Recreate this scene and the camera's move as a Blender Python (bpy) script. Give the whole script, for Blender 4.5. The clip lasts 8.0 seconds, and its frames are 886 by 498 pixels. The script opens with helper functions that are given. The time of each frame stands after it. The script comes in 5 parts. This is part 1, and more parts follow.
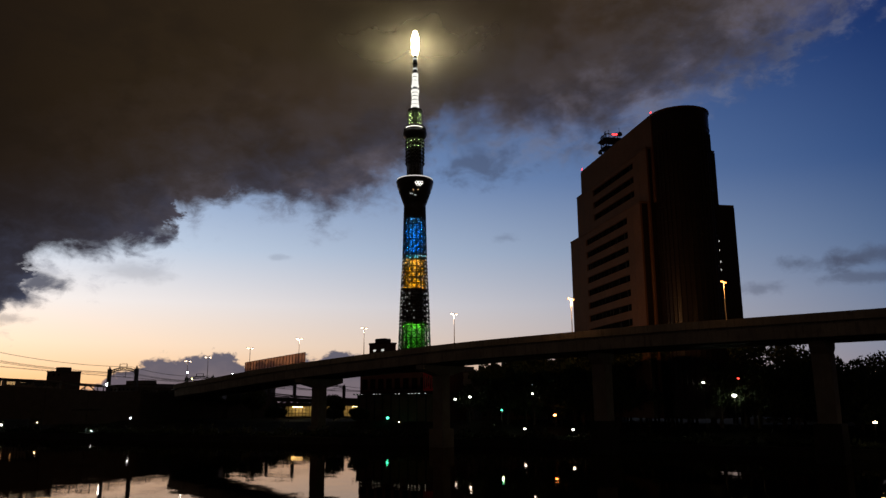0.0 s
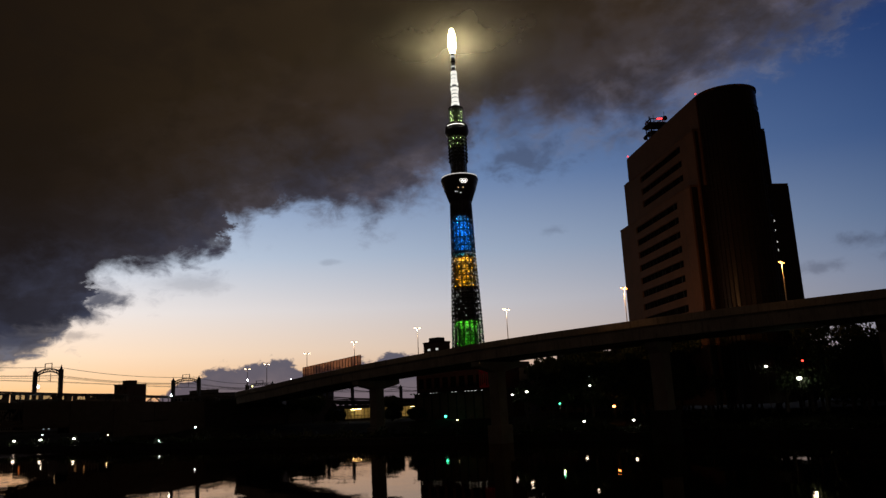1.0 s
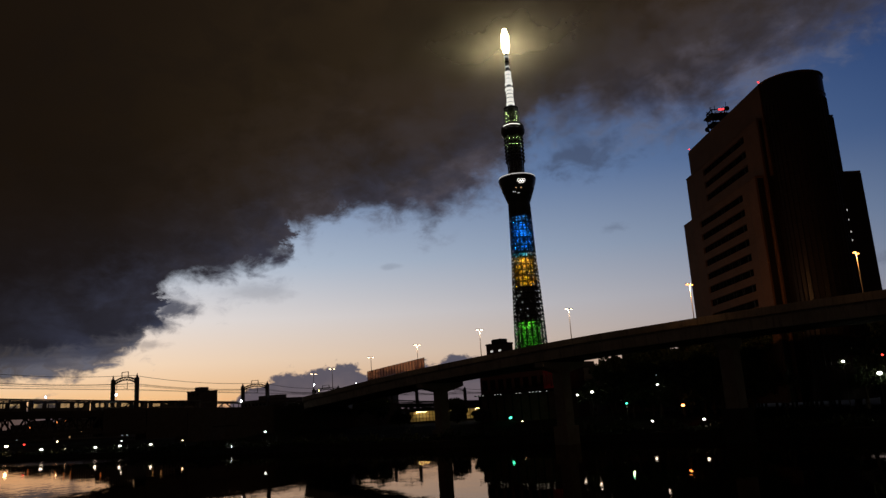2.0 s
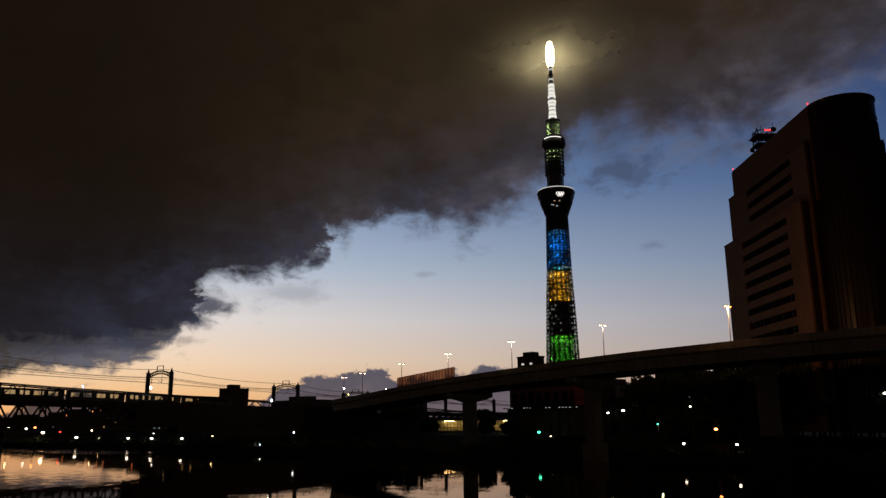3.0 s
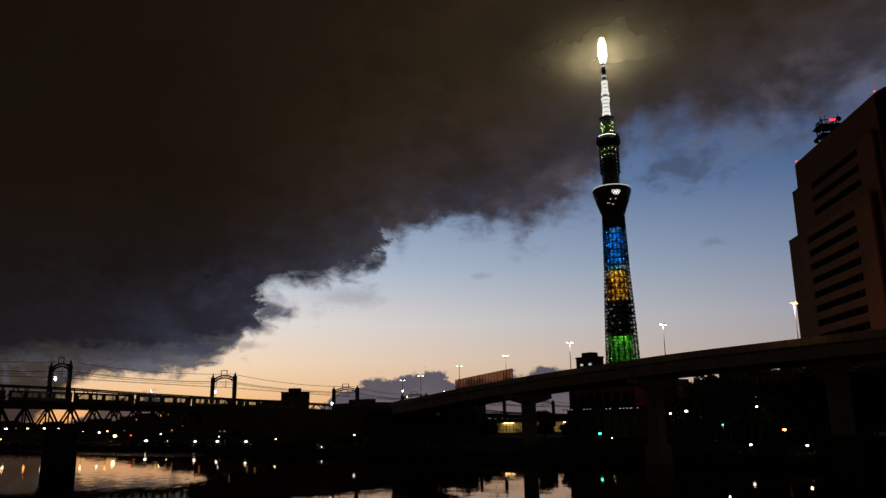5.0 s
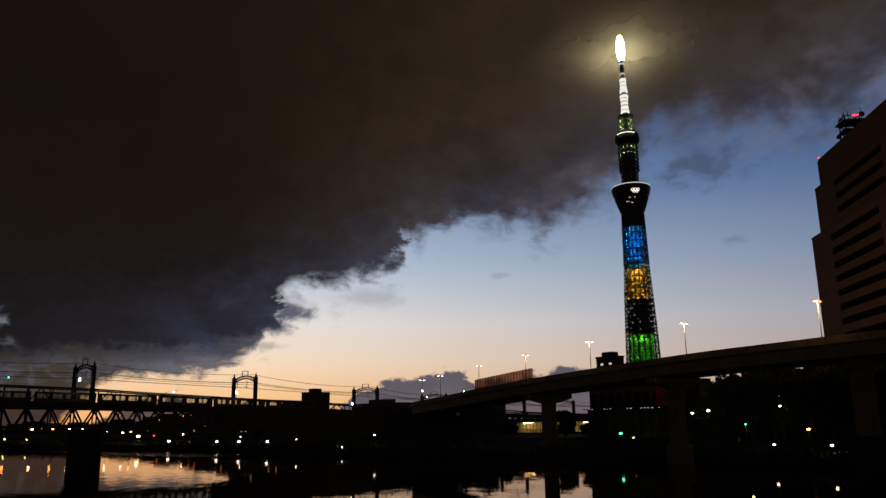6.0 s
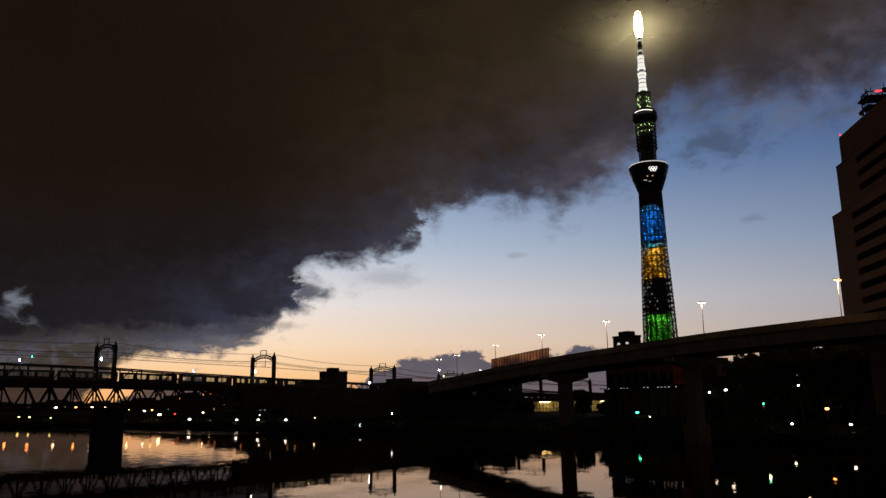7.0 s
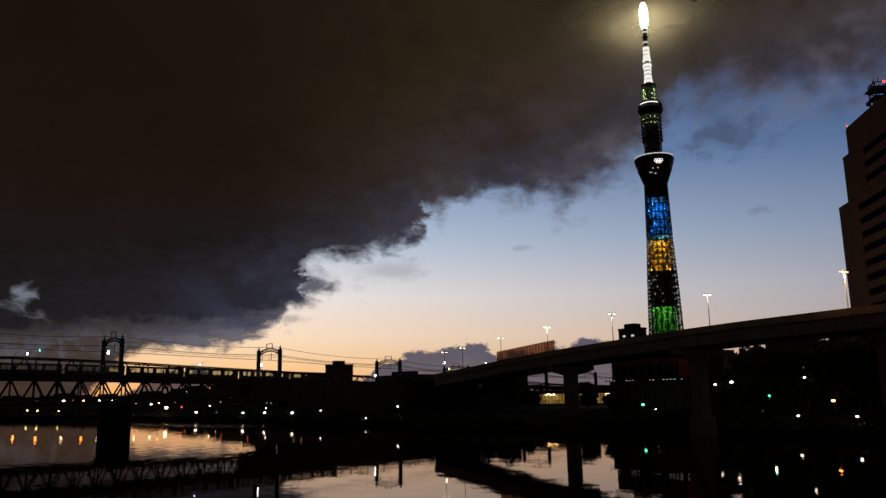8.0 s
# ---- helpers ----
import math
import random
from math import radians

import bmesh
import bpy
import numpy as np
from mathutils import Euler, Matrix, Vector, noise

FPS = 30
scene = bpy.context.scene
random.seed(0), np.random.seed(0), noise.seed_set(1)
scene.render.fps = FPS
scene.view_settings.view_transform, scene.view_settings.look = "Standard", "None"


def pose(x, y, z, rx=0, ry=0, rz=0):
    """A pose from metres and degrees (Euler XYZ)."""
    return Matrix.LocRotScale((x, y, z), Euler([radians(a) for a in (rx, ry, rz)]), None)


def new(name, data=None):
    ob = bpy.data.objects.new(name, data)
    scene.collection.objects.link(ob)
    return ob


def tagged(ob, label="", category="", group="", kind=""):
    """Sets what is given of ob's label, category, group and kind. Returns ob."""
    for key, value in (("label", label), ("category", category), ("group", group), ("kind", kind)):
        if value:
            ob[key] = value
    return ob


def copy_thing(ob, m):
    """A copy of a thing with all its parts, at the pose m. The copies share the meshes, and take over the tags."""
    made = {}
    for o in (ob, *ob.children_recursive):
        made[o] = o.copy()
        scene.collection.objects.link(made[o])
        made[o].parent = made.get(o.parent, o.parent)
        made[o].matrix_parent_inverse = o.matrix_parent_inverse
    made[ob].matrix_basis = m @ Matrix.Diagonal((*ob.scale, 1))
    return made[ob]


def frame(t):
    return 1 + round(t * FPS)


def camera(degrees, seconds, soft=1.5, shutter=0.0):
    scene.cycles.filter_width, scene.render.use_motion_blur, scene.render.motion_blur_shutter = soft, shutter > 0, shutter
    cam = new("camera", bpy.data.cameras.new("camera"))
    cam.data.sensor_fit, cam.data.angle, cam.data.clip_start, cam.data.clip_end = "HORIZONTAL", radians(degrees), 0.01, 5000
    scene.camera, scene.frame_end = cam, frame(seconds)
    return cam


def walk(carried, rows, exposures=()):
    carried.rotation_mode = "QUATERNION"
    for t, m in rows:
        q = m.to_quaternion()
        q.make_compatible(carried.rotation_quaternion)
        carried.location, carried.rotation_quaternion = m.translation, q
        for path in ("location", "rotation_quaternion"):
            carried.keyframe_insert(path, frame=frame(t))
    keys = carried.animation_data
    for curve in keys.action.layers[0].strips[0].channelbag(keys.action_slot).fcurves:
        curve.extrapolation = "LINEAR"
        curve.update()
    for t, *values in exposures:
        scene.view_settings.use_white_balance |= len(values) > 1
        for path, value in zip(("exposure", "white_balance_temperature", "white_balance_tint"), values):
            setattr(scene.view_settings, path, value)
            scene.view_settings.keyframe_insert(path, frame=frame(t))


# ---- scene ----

# the camera stands on the bank of a river and pans to the left
cam = camera(61.05, 8.0, soft=1.4)
EYE = (0.0, 0.0, 8.0)
TURNS = [  # seconds, yaw to the left, pitch up, roll
    (0, 0.14, 11.60, 0.31),
    (0.5, 0.24, 11.51, 1.40),
    (1, 3.91, 11.50, 2.80),
    (1.5, 7.20, 11.71, 3.43),
    (2, 8.53, 11.90, 3.66),
    (2.2, 9.53, 11.93, 3.83),
    (3.3, 11.70, 12.93, -0.27),
    (3.5, 11.85, 12.96, -0.37),
    (4, 12.04, 12.95, -0.37),
    (4.5, 12.99, 12.91, 0.36),
    (4.7, 14.26, 12.87, 0.61),
    (5.8, 16.62, 12.97, 0.97),
    (6, 17.04, 12.92, 0.92),
    (6.5, 17.91, 12.53, 0.91),
    (7, 18.33, 11.40, 0.84),
    (7.5, 18.51, 11.02, 0.84),
    (8, 18.74, 10.87, 0.95),
]
walk(cam, [(t, pose(*EYE, 0, 0, yaw) @ pose(0, 0, 0, 90 + pitch) @ pose(0, 0, 0, 0, 0, -roll)) for t, yaw, pitch, roll in TURNS],
     exposures=[(0.0, 0.2), (1.0, 0.06), (2.0, -0.15), (4.5, -0.17), (6.0, -0.08), (8.0, -0.04)])


# ------------------------------------------------------------------ node helpers
def lin(r, g, b):
    f = lambda c: (c / 255 / 12.92) if c < 11 else ((c / 255 + 0.055) / 1.055) ** 2.4
    return (f(r), f(g), f(b), 1.0)


class Nodes:
    """A short hand for node trees."""

    def __init__(self, tree):
        self.tree = tree
        tree.nodes.clear()

    def add(self, kind, **props):
        n = self.tree.nodes.new(kind)
        for k, v in props.items():
            setattr(n, k, v)
        return n

    def put(self, socket, v):
        if isinstance(v, bpy.types.NodeSocket):
            self.tree.links.new(v, socket)
        else:
            socket.default_value = v

    def math(self, op, a, b=0.0, c=0.0, clamp=False):
        n = self.add("ShaderNodeMath", operation=op, use_clamp=clamp)
        for s, v in zip(n.inputs, (a, b, c)):
            self.put(s, v)
        return n.outputs[0]

    def span(self, v, a, b, c=0.0, d=1.0, smooth=True):
        n = self.add("ShaderNodeMapRange", interpolation_type="SMOOTHSTEP" if smooth else "LINEAR")
        for s, x in zip(n.inputs, (v, a, b, c, d)):
            self.put(s, x)
        return n.outputs[0]

    def mix(self, f, a, b, blend="MIX"):
        n = self.add("ShaderNodeMix", data_type="RGBA", blend_type=blend)
        self.put(n.inputs[0], f), self.put(n.inputs[6], a), self.put(n.inputs[7], b)
        return n.outputs[2]

    def ramp(self, f, stops):
        n = self.add("ShaderNodeValToRGB")
        e = n.color_ramp.elements
        while len(e) < len(stops):
            e.new(0.5)
        for k, (p, col) in zip(e, stops):
            k.position, k.color = p, col
        self.put(n.inputs[0], f)
        return n.outputs[0]

    def curve(self, f, points):
        n = self.add("ShaderNodeFloatCurve")
        c = n.mapping.curves[0]
        for k, (x, y) in enumerate(points):
            if k < 2:
                c.points[k].location = (x, y)
            else:
                c.points.new(x, y)
        for p in c.points:
            p.handle_type = "VECTOR"
        n.mapping.update()
        self.put(n.inputs["Value"], f)
        return n.outputs[0]

    def noise(self, vec, scale, detail=4.0, rough=0.55, warp=0.0):
        n = self.add("ShaderNodeTexNoise")
        self.put(n.inputs["Vector"], vec)
        for k, v in (("Scale", scale), ("Detail", detail), ("Roughness", rough), ("Distortion", warp)):
            n.inputs[k].default_value = v
        return n.outputs["Fac"]


# ------------------------------------------------------------------ dawn sky
def make_sky():
    world = bpy.data.worlds.new("dawn_sky")
    world.use_nodes = True
    scene.world = world
    n = Nodes(world.node_tree)
    d = n.add("ShaderNodeTexCoord").outputs["Generated"]
    xyz = n.add("ShaderNodeSeparateXYZ")
    n.put(xyz.inputs[0], d)
    el = n.math("MULTIPLY", n.math("ARCSINE", xyz.outputs[2]), 180 / math.pi)
    az = n.math("MULTIPLY", n.math("ARCTAN2", xyz.outputs[0], xyz.outputs[1]), 177.2 / math.pi)
    up = n.math("DIVIDE", el, 40.0, clamp=True)
    # clear sky: glow of the coming sun low on one side, deep blue on the other
    east = n.ramp(up, [(0.0, lin(255, 176, 104)), (0.05, lin(255, 204, 148)), (0.105, lin(255, 224, 192)),
                       (0.18, lin(240, 231, 226)), (0.28, lin(194, 207, 224)), (0.42, lin(134, 160, 198)),
                       (0.6, lin(90, 122, 172)), (1.0, lin(34, 66, 124))])
    south = n.ramp(up, [(0.0, lin(128, 122, 136)), (0.1, lin(108, 120, 144)), (0.22, lin(78, 102, 138)),
                        (0.4, lin(42, 71, 120)), (0.65, lin(18, 42, 96)), (1.0, lin(8, 22, 60))])
    turn = n.span(az, -30.0, 34.0, 0.0, 1.0, smooth=False)
    clear = n.mix(turn, east, south)
    # away from the dawn it is still night, with an added glow low down
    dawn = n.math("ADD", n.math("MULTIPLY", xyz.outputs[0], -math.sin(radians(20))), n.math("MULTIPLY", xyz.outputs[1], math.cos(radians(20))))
    back_glow = n.mix(n.span(el, 4.0, 30.0), lin(47, 35, 25), lin(14, 11, 10))  # warm fill added behind the camera to brighten faces turned to it
    clear = n.mix(n.span(dawn, -0.2, 0.75), back_glow, clear)

    # the cloud deck: its edge climbs from the left to the right
    flat = n.add("ShaderNodeCombineXYZ")
    n.put(flat.inputs[0], n.math("MULTIPLY", az, 0.05)), n.put(flat.inputs[1], n.math("MULTIPLY", el, 0.075))
    big = n.noise(flat.outputs[0], 2.6, 7.0, 0.6, 0.25)
    fine = n.noise(flat.outputs[0], 9.0, 6.0, 0.62, 0.3)
    broad = n.noise(flat.outputs[0], 0.9, 3.0, 0.5)
    a01 = n.span(az, -60.0, 60.0, smooth=False)
    rag = n.add("ShaderNodeCombineXYZ")
    n.put(rag.inputs[0], n.math("MULTIPLY", az, 0.05)), n.put(rag.inputs[1], n.math("MULTIPLY", el, 0.075)), n.put(rag.inputs[2], 7.3)
    side = n.math("ADD", az, n.math("MULTIPLY", n.math("SUBTRACT", n.noise(rag.outputs[0], 9.0, 6.0, 0.62, 0.3), 0.5), 6.0))
    edge = n.math("MULTIPLY", n.curve(n.span(side, -60.0, 60.0, smooth=False), [((a + 60) / 120, e / 40) for a, e in EDGE]), 40.0)
    long = n.add("ShaderNodeCombineXYZ")
    n.put(long.inputs[0], n.math("MULTIPLY", az, 0.03)), n.put(long.inputs[1], n.math("MULTIPLY", el, 0.2))
    streak = n.noise(long.outputs[0], 4.0, 6.0, 0.6, 0.2)
    lumps = n.noise(flat.outputs[0], 14.0, 5.0, 0.6, 0.6)
    fine = n.mix(n.span(el, 11.0, 5.0), fine, lumps)
    lift = n.math("ADD", n.math("MULTIPLY", n.math("SUBTRACT", big, 0.5), n.math("MULTIPLY", n.span(el, 5.0, 15.0, 1.0, 2.0), n.span(az, -8.0, 6.0, 1.0, 2.8))), n.math("MULTIPLY", n.math("SUBTRACT", fine, 0.5), 3.4))
    over = n.math("ADD", n.math("SUBTRACT", el, edge), lift)
    base = n.math("MULTIPLY", n.curve(a01, [((a + 60) / 120, e / 40) for a, e in BASE]), 40.0)
    deep = n.math("ADD", n.math("SUBTRACT", el, base), n.math("MULTIPLY", lift, 2.0))
    soft = n.span(az, -17.0, 5.0, 1.0, 3.0)
    cover = n.span(n.math("DIVIDE", over, soft), -0.75, 1.1)
    tone = n.ramp(n.span(deep, -1.0, 13.0, smooth=False),
                  [(0.0, lin(108, 108, 124)), (0.13, lin(88, 83, 93)), (0.35, lin(66, 59, 60)), (0.7, lin(58, 47, 38)), (1.0, lin(52, 41, 28))])
    low = n.ramp(n.span(az, -48.0, 0.0), [(0.0, lin(46, 45, 52)), (0.4, lin(60, 62, 78)), (1.0, lin(76, 72, 80))])
    tone = n.mix(n.span(el, 6.0, 17.0), low, tone)
    tone = n.mix(n.span(broad, 0.3, 0.75, 0.0, 0.38), tone, lin(20, 16, 14))
    tone = n.mix(n.math("MULTIPLY", n.span(az, -2.0, -40.0, 0.0, 0.8), n.span(deep, 0.0, 7.0, 0.5, 1.0)), tone, lin(19, 12, 8))
    tone = n.mix(n.math("MULTIPLY", n.span(big, 0.42, 0.62), n.math("MULTIPLY", n.span(deep, 7.0, 0.5), n.span(az, -42.0, -30.0, 0.0, 0.7))), tone, lin(62, 65, 84))
    # same added fill glow behind the camera, in the cloud's colour
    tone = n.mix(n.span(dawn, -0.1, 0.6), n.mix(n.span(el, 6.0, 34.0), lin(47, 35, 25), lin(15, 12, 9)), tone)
    # a paler grey layer hangs below the deck on the left
    veil = n.math("SUBTRACT", n.math("MULTIPLY", n.curve(a01, [((a + 60) / 120, (e + 4) / 44) for a, e in VEIL]), 44.0), 4.0)
    under = n.math("ADD", n.math("SUBTRACT", el, veil), n.math("ADD", n.math("MULTIPLY", n.math("SUBTRACT", streak, 0.5), 2.2), n.math("MULTIPLY", n.math("SUBTRACT", lumps, 0.5), 2.4)))
    grey = n.mix(n.span(streak, 0.35, 0.68), lin(42, 44, 56), lin(92, 92, 104))
    grey = n.mix(n.span(az, -33.0, -42.0), grey, n.mix(n.span(streak, 0.4, 0.7), lin(20, 22, 29), lin(40, 42, 53)))
    clear = n.mix(n.span(under, -0.3, 0.9, 0.0, 0.95), clear, grey)
    tone = n.mix(n.math("MULTIPLY", n.span(big, 0.44, 0.6, 0.0, 0.26), n.span(el, 8.0, 14.0)), tone, lin(24, 19, 16))
    wisps = n.math("MULTIPLY", n.span(n.math("ADD", over, n.math("MULTIPLY", n.math("SUBTRACT", lumps, 0.5), 5.0)), -2.2, 0.2, 0.0, 0.34), n.span(fine, 0.42, 0.62))
    clear = n.mix(wisps, clear, lin(112, 116, 134))
    sky = n.mix(cover, clear, tone)
    # loose scraps of cloud below the deck
    for a, e, w, t, dense in SCRAPS:
        p = n.math("DIVIDE", n.math("SUBTRACT", az, a), w)
        q = n.math("DIVIDE", n.math("SUBTRACT", el, e), t)
        r = n.math("SQRT", n.math("ADD", n.math("MULTIPLY", p, p), n.math("MULTIPLY", q, q)))
        r = n.math("ADD", r, n.math("MULTIPLY", n.math("SUBTRACT", fine, 0.5), 3.2))
        sky = n.mix(n.span(r, 1.25, 0.1, 0.0, dense), sky, lin(62, 66, 84))
    for a, e, w, t, dense in RENTS:  # thin bright rents in the deck
        p = n.math("DIVIDE", n.math("SUBTRACT", az, a), w)
        q = n.math("DIVIDE", n.math("SUBTRACT", el, e), t)
        r = n.math("SQRT", n.math("ADD", n.math("MULTIPLY", p, p), n.math("MULTIPLY", q, q)))
        r = n.math("ADD", r, n.math("MULTIPLY", n.math("SUBTRACT", fine, 0.5), 4.0))
        sky = n.mix(n.span(r, 1.2, 0.0, 0.0, dense), sky, lin(128, 134, 146))
    # a far bank of small heaped clouds low over the horizon
    heap = n.math("MULTIPLY", n.curve(a01, [((a + 60) / 120, e / 40) for a, e in HEAP]), 40.0)
    puffs = n.noise(flat.outputs[0], 16.0, 5.0, 0.6, 0.2)
    hill = n.math("SUBTRACT", n.math("ADD", heap, n.math("MULTIPLY", n.math("SUBTRACT", puffs, 0.5), 2.6)), el)
    bank = n.mix(n.span(az, -33.0, -39.0), n.mix(n.span(hill, 0.4, 2.6), lin(68, 72, 94), lin(94, 90, 104)), lin(58, 56, 64))
    sky = n.mix(n.span(hill, -0.05, 0.4, 0.0, 0.92), sky, bank)
    # ground haze below the horizon
    sky = n.mix(n.span(el, -0.6, -0.1), lin(8, 8, 9), sky)
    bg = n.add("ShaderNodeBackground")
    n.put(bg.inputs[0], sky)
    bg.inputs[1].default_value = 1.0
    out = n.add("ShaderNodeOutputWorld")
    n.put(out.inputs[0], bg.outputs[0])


SCRAPS = [(-28.3, 8.15, 1.9, 0.9, 0.9), (-29.0, 7.0, 1.4, 0.8, 0.7), (-33.4, 5.2, 2.2, 0.5, 0.55), (-37.0, 4.7, 2.6, 0.4, 0.5), (-29.6, 5.6, 1.2, 0.35, 0.4), (-12.6, 10.76, 1.0, 0.25, 0.2), (3.0, 17.8, 3.6, 1.5, 0.6), (29.2, 9.5, 4.2, 0.7, 0.6), (26.4, 9.3, 3.0, 0.6, 0.5), (29.4, 8.1, 3.4, 0.5, 0.5), (22.4, 7.8, 1.8, 0.5, 0.4), (4.6, 12.4, 0.9, 0.4, 0.3), (-22.0, 9.2, 3.0, 0.7, 0.25)]
RENTS = [(-47.3, 7.0, 1.0, 0.6, 0.75), (-47.7, 6.0, 1.3, 0.6, 0.4), (-20.9, 12.2, 0.8, 0.5, 0.3), (-25.2, 11.0, 1.6, 0.4, 0.35)]
EDGE = [(-60, 4.0), (-48.5, 4.1), (-43.9, 4.6), (-40, 4.9), (-36.3, 5.1), (-32.8, 5.4), (-30.7, 5.9), (-29.7, 6.4), (-29.2, 8.6), (-28.5, 9.6), (-26.3, 10.1), (-24.2, 10.2), (-22.1, 10.7), (-20.4, 11.5), (-19.8, 13.5),
        (-18.1, 13.9), (-15.4, 15.1), (-12.4, 14.9), (-9, 13.8), (-6.4, 15.1), (-3.9, 16.5), (-1.5, 19.0), (-0.3, 20.7), (2.9, 19.9), (6.4, 19.2), (11.2, 19.3), (15.9, 20.0), (18.1, 21.2), (22.3, 22.9), (26.3, 24.8), (30, 26.2), (60, 36.0)]
BASE = [(-60, 3.5), (-45, 4.2), (-33, 5.8), (-26, 8.6), (-18, 12.6), (-9, 14.4), (0, 18.4), (12, 20), (30, 26), (60, 36)]
VEIL = [(-60, -3), (-46, -2), (-42.5, 0.6), (-40.6, 2.7), (-37, 3.5), (-34.3, 3.3), (-32.4, 3.9), (-30.4, 5.4), (-29.7, 7.0), (-29.3, 12), (-27, 20), (60, 40)]
HEAP = [(-60, 0.2), (-41, 0.2), (-39, 1.6), (-36.5, 2.2), (-34, 1.4), (-31, 0.8), (-25, 1.2), (-22.5, 2.5), (-20.8, 3.3), (-18.3, 3.4), (-16.6, 4.0), (-15.8, 3.6), (-14.1, 2.8), (-11.2, 3.1), (-8.3, 3.9), (-6.3, 3.7), (-3.5, 2.8), (1, 1.6), (12, 1.0), (60, 0.0)]
make_sky()


# ------------------------------------------------------------------ materials
def material(name, base, rough=0.8, metal=0.0, vary=0.25, scale=1.0, bump=0.3, dist=0.05, stain=None, spec=0.5):
    m = bpy.data.materials.new(name)
    m.use_nodes = True
    n = Nodes(m.node_tree)
    o = n.add("ShaderNodeTexCoord").outputs["Object"]
    coarse, grain = n.noise(o, 0.35 * scale, 5.0, 0.6), n.noise(o, 6.0 * scale, 4.0, 0.6)
    col = n.mix(n.span(coarse, 0.3, 0.7, 0.0, 1.0), tuple(c * (1 - vary) for c in base) + (1,), tuple(min(1, c * (1 + vary)) for c in base) + (1,))
    col = n.mix(n.span(grain, 0.35, 0.7, 0.0, 0.35), col, tuple(c * 0.55 for c in base) + (1,))
    if stain:
        streak = n.add("ShaderNodeMapping")
        n.put(streak.inputs[0], o)
        streak.inputs["Scale"].default_value = (1.2, 1.2, 0.12)
        col = n.mix(n.span(n.noise(streak.outputs[0], 1.1, 5.0, 0.65), 0.48, 0.72, 0.0, 0.7), col, (*stain, 1))
    b = n.add("ShaderNodeBsdfPrincipled")
    n.put(b.inputs["Base Color"], col)
    n.put(b.inputs["Roughness"], n.span(grain, 0.2, 0.8, max(0, rough - 0.12), min(1, rough + 0.1)))
    b.inputs["Metallic"].default_value = metal
    b.inputs["Specular IOR Level"].default_value = spec
    bp = n.add("ShaderNodeBump")
    bp.inputs["Strength"].default_value, bp.inputs["Distance"].default_value = bump, dist
    n.put(bp.inputs["Height"], grain)
    n.put(b.inputs["Normal"], bp.outputs[0])
    out = n.add("ShaderNodeOutputMaterial")
    n.put(out.inputs[0], b.outputs[0])
    return m


def glow(name, colour, strength):
    m = bpy.data.materials.new(name)
    m.use_nodes = True
    n = Nodes(m.node_tree)
    e = n.add("ShaderNodeEmission")
    e.inputs[0].default_value, e.inputs[1].default_value = (*colour, 1), strength
    out = n.add("ShaderNodeOutputMaterial")
    n.put(out.inputs[0], e.outputs[0])
    return m


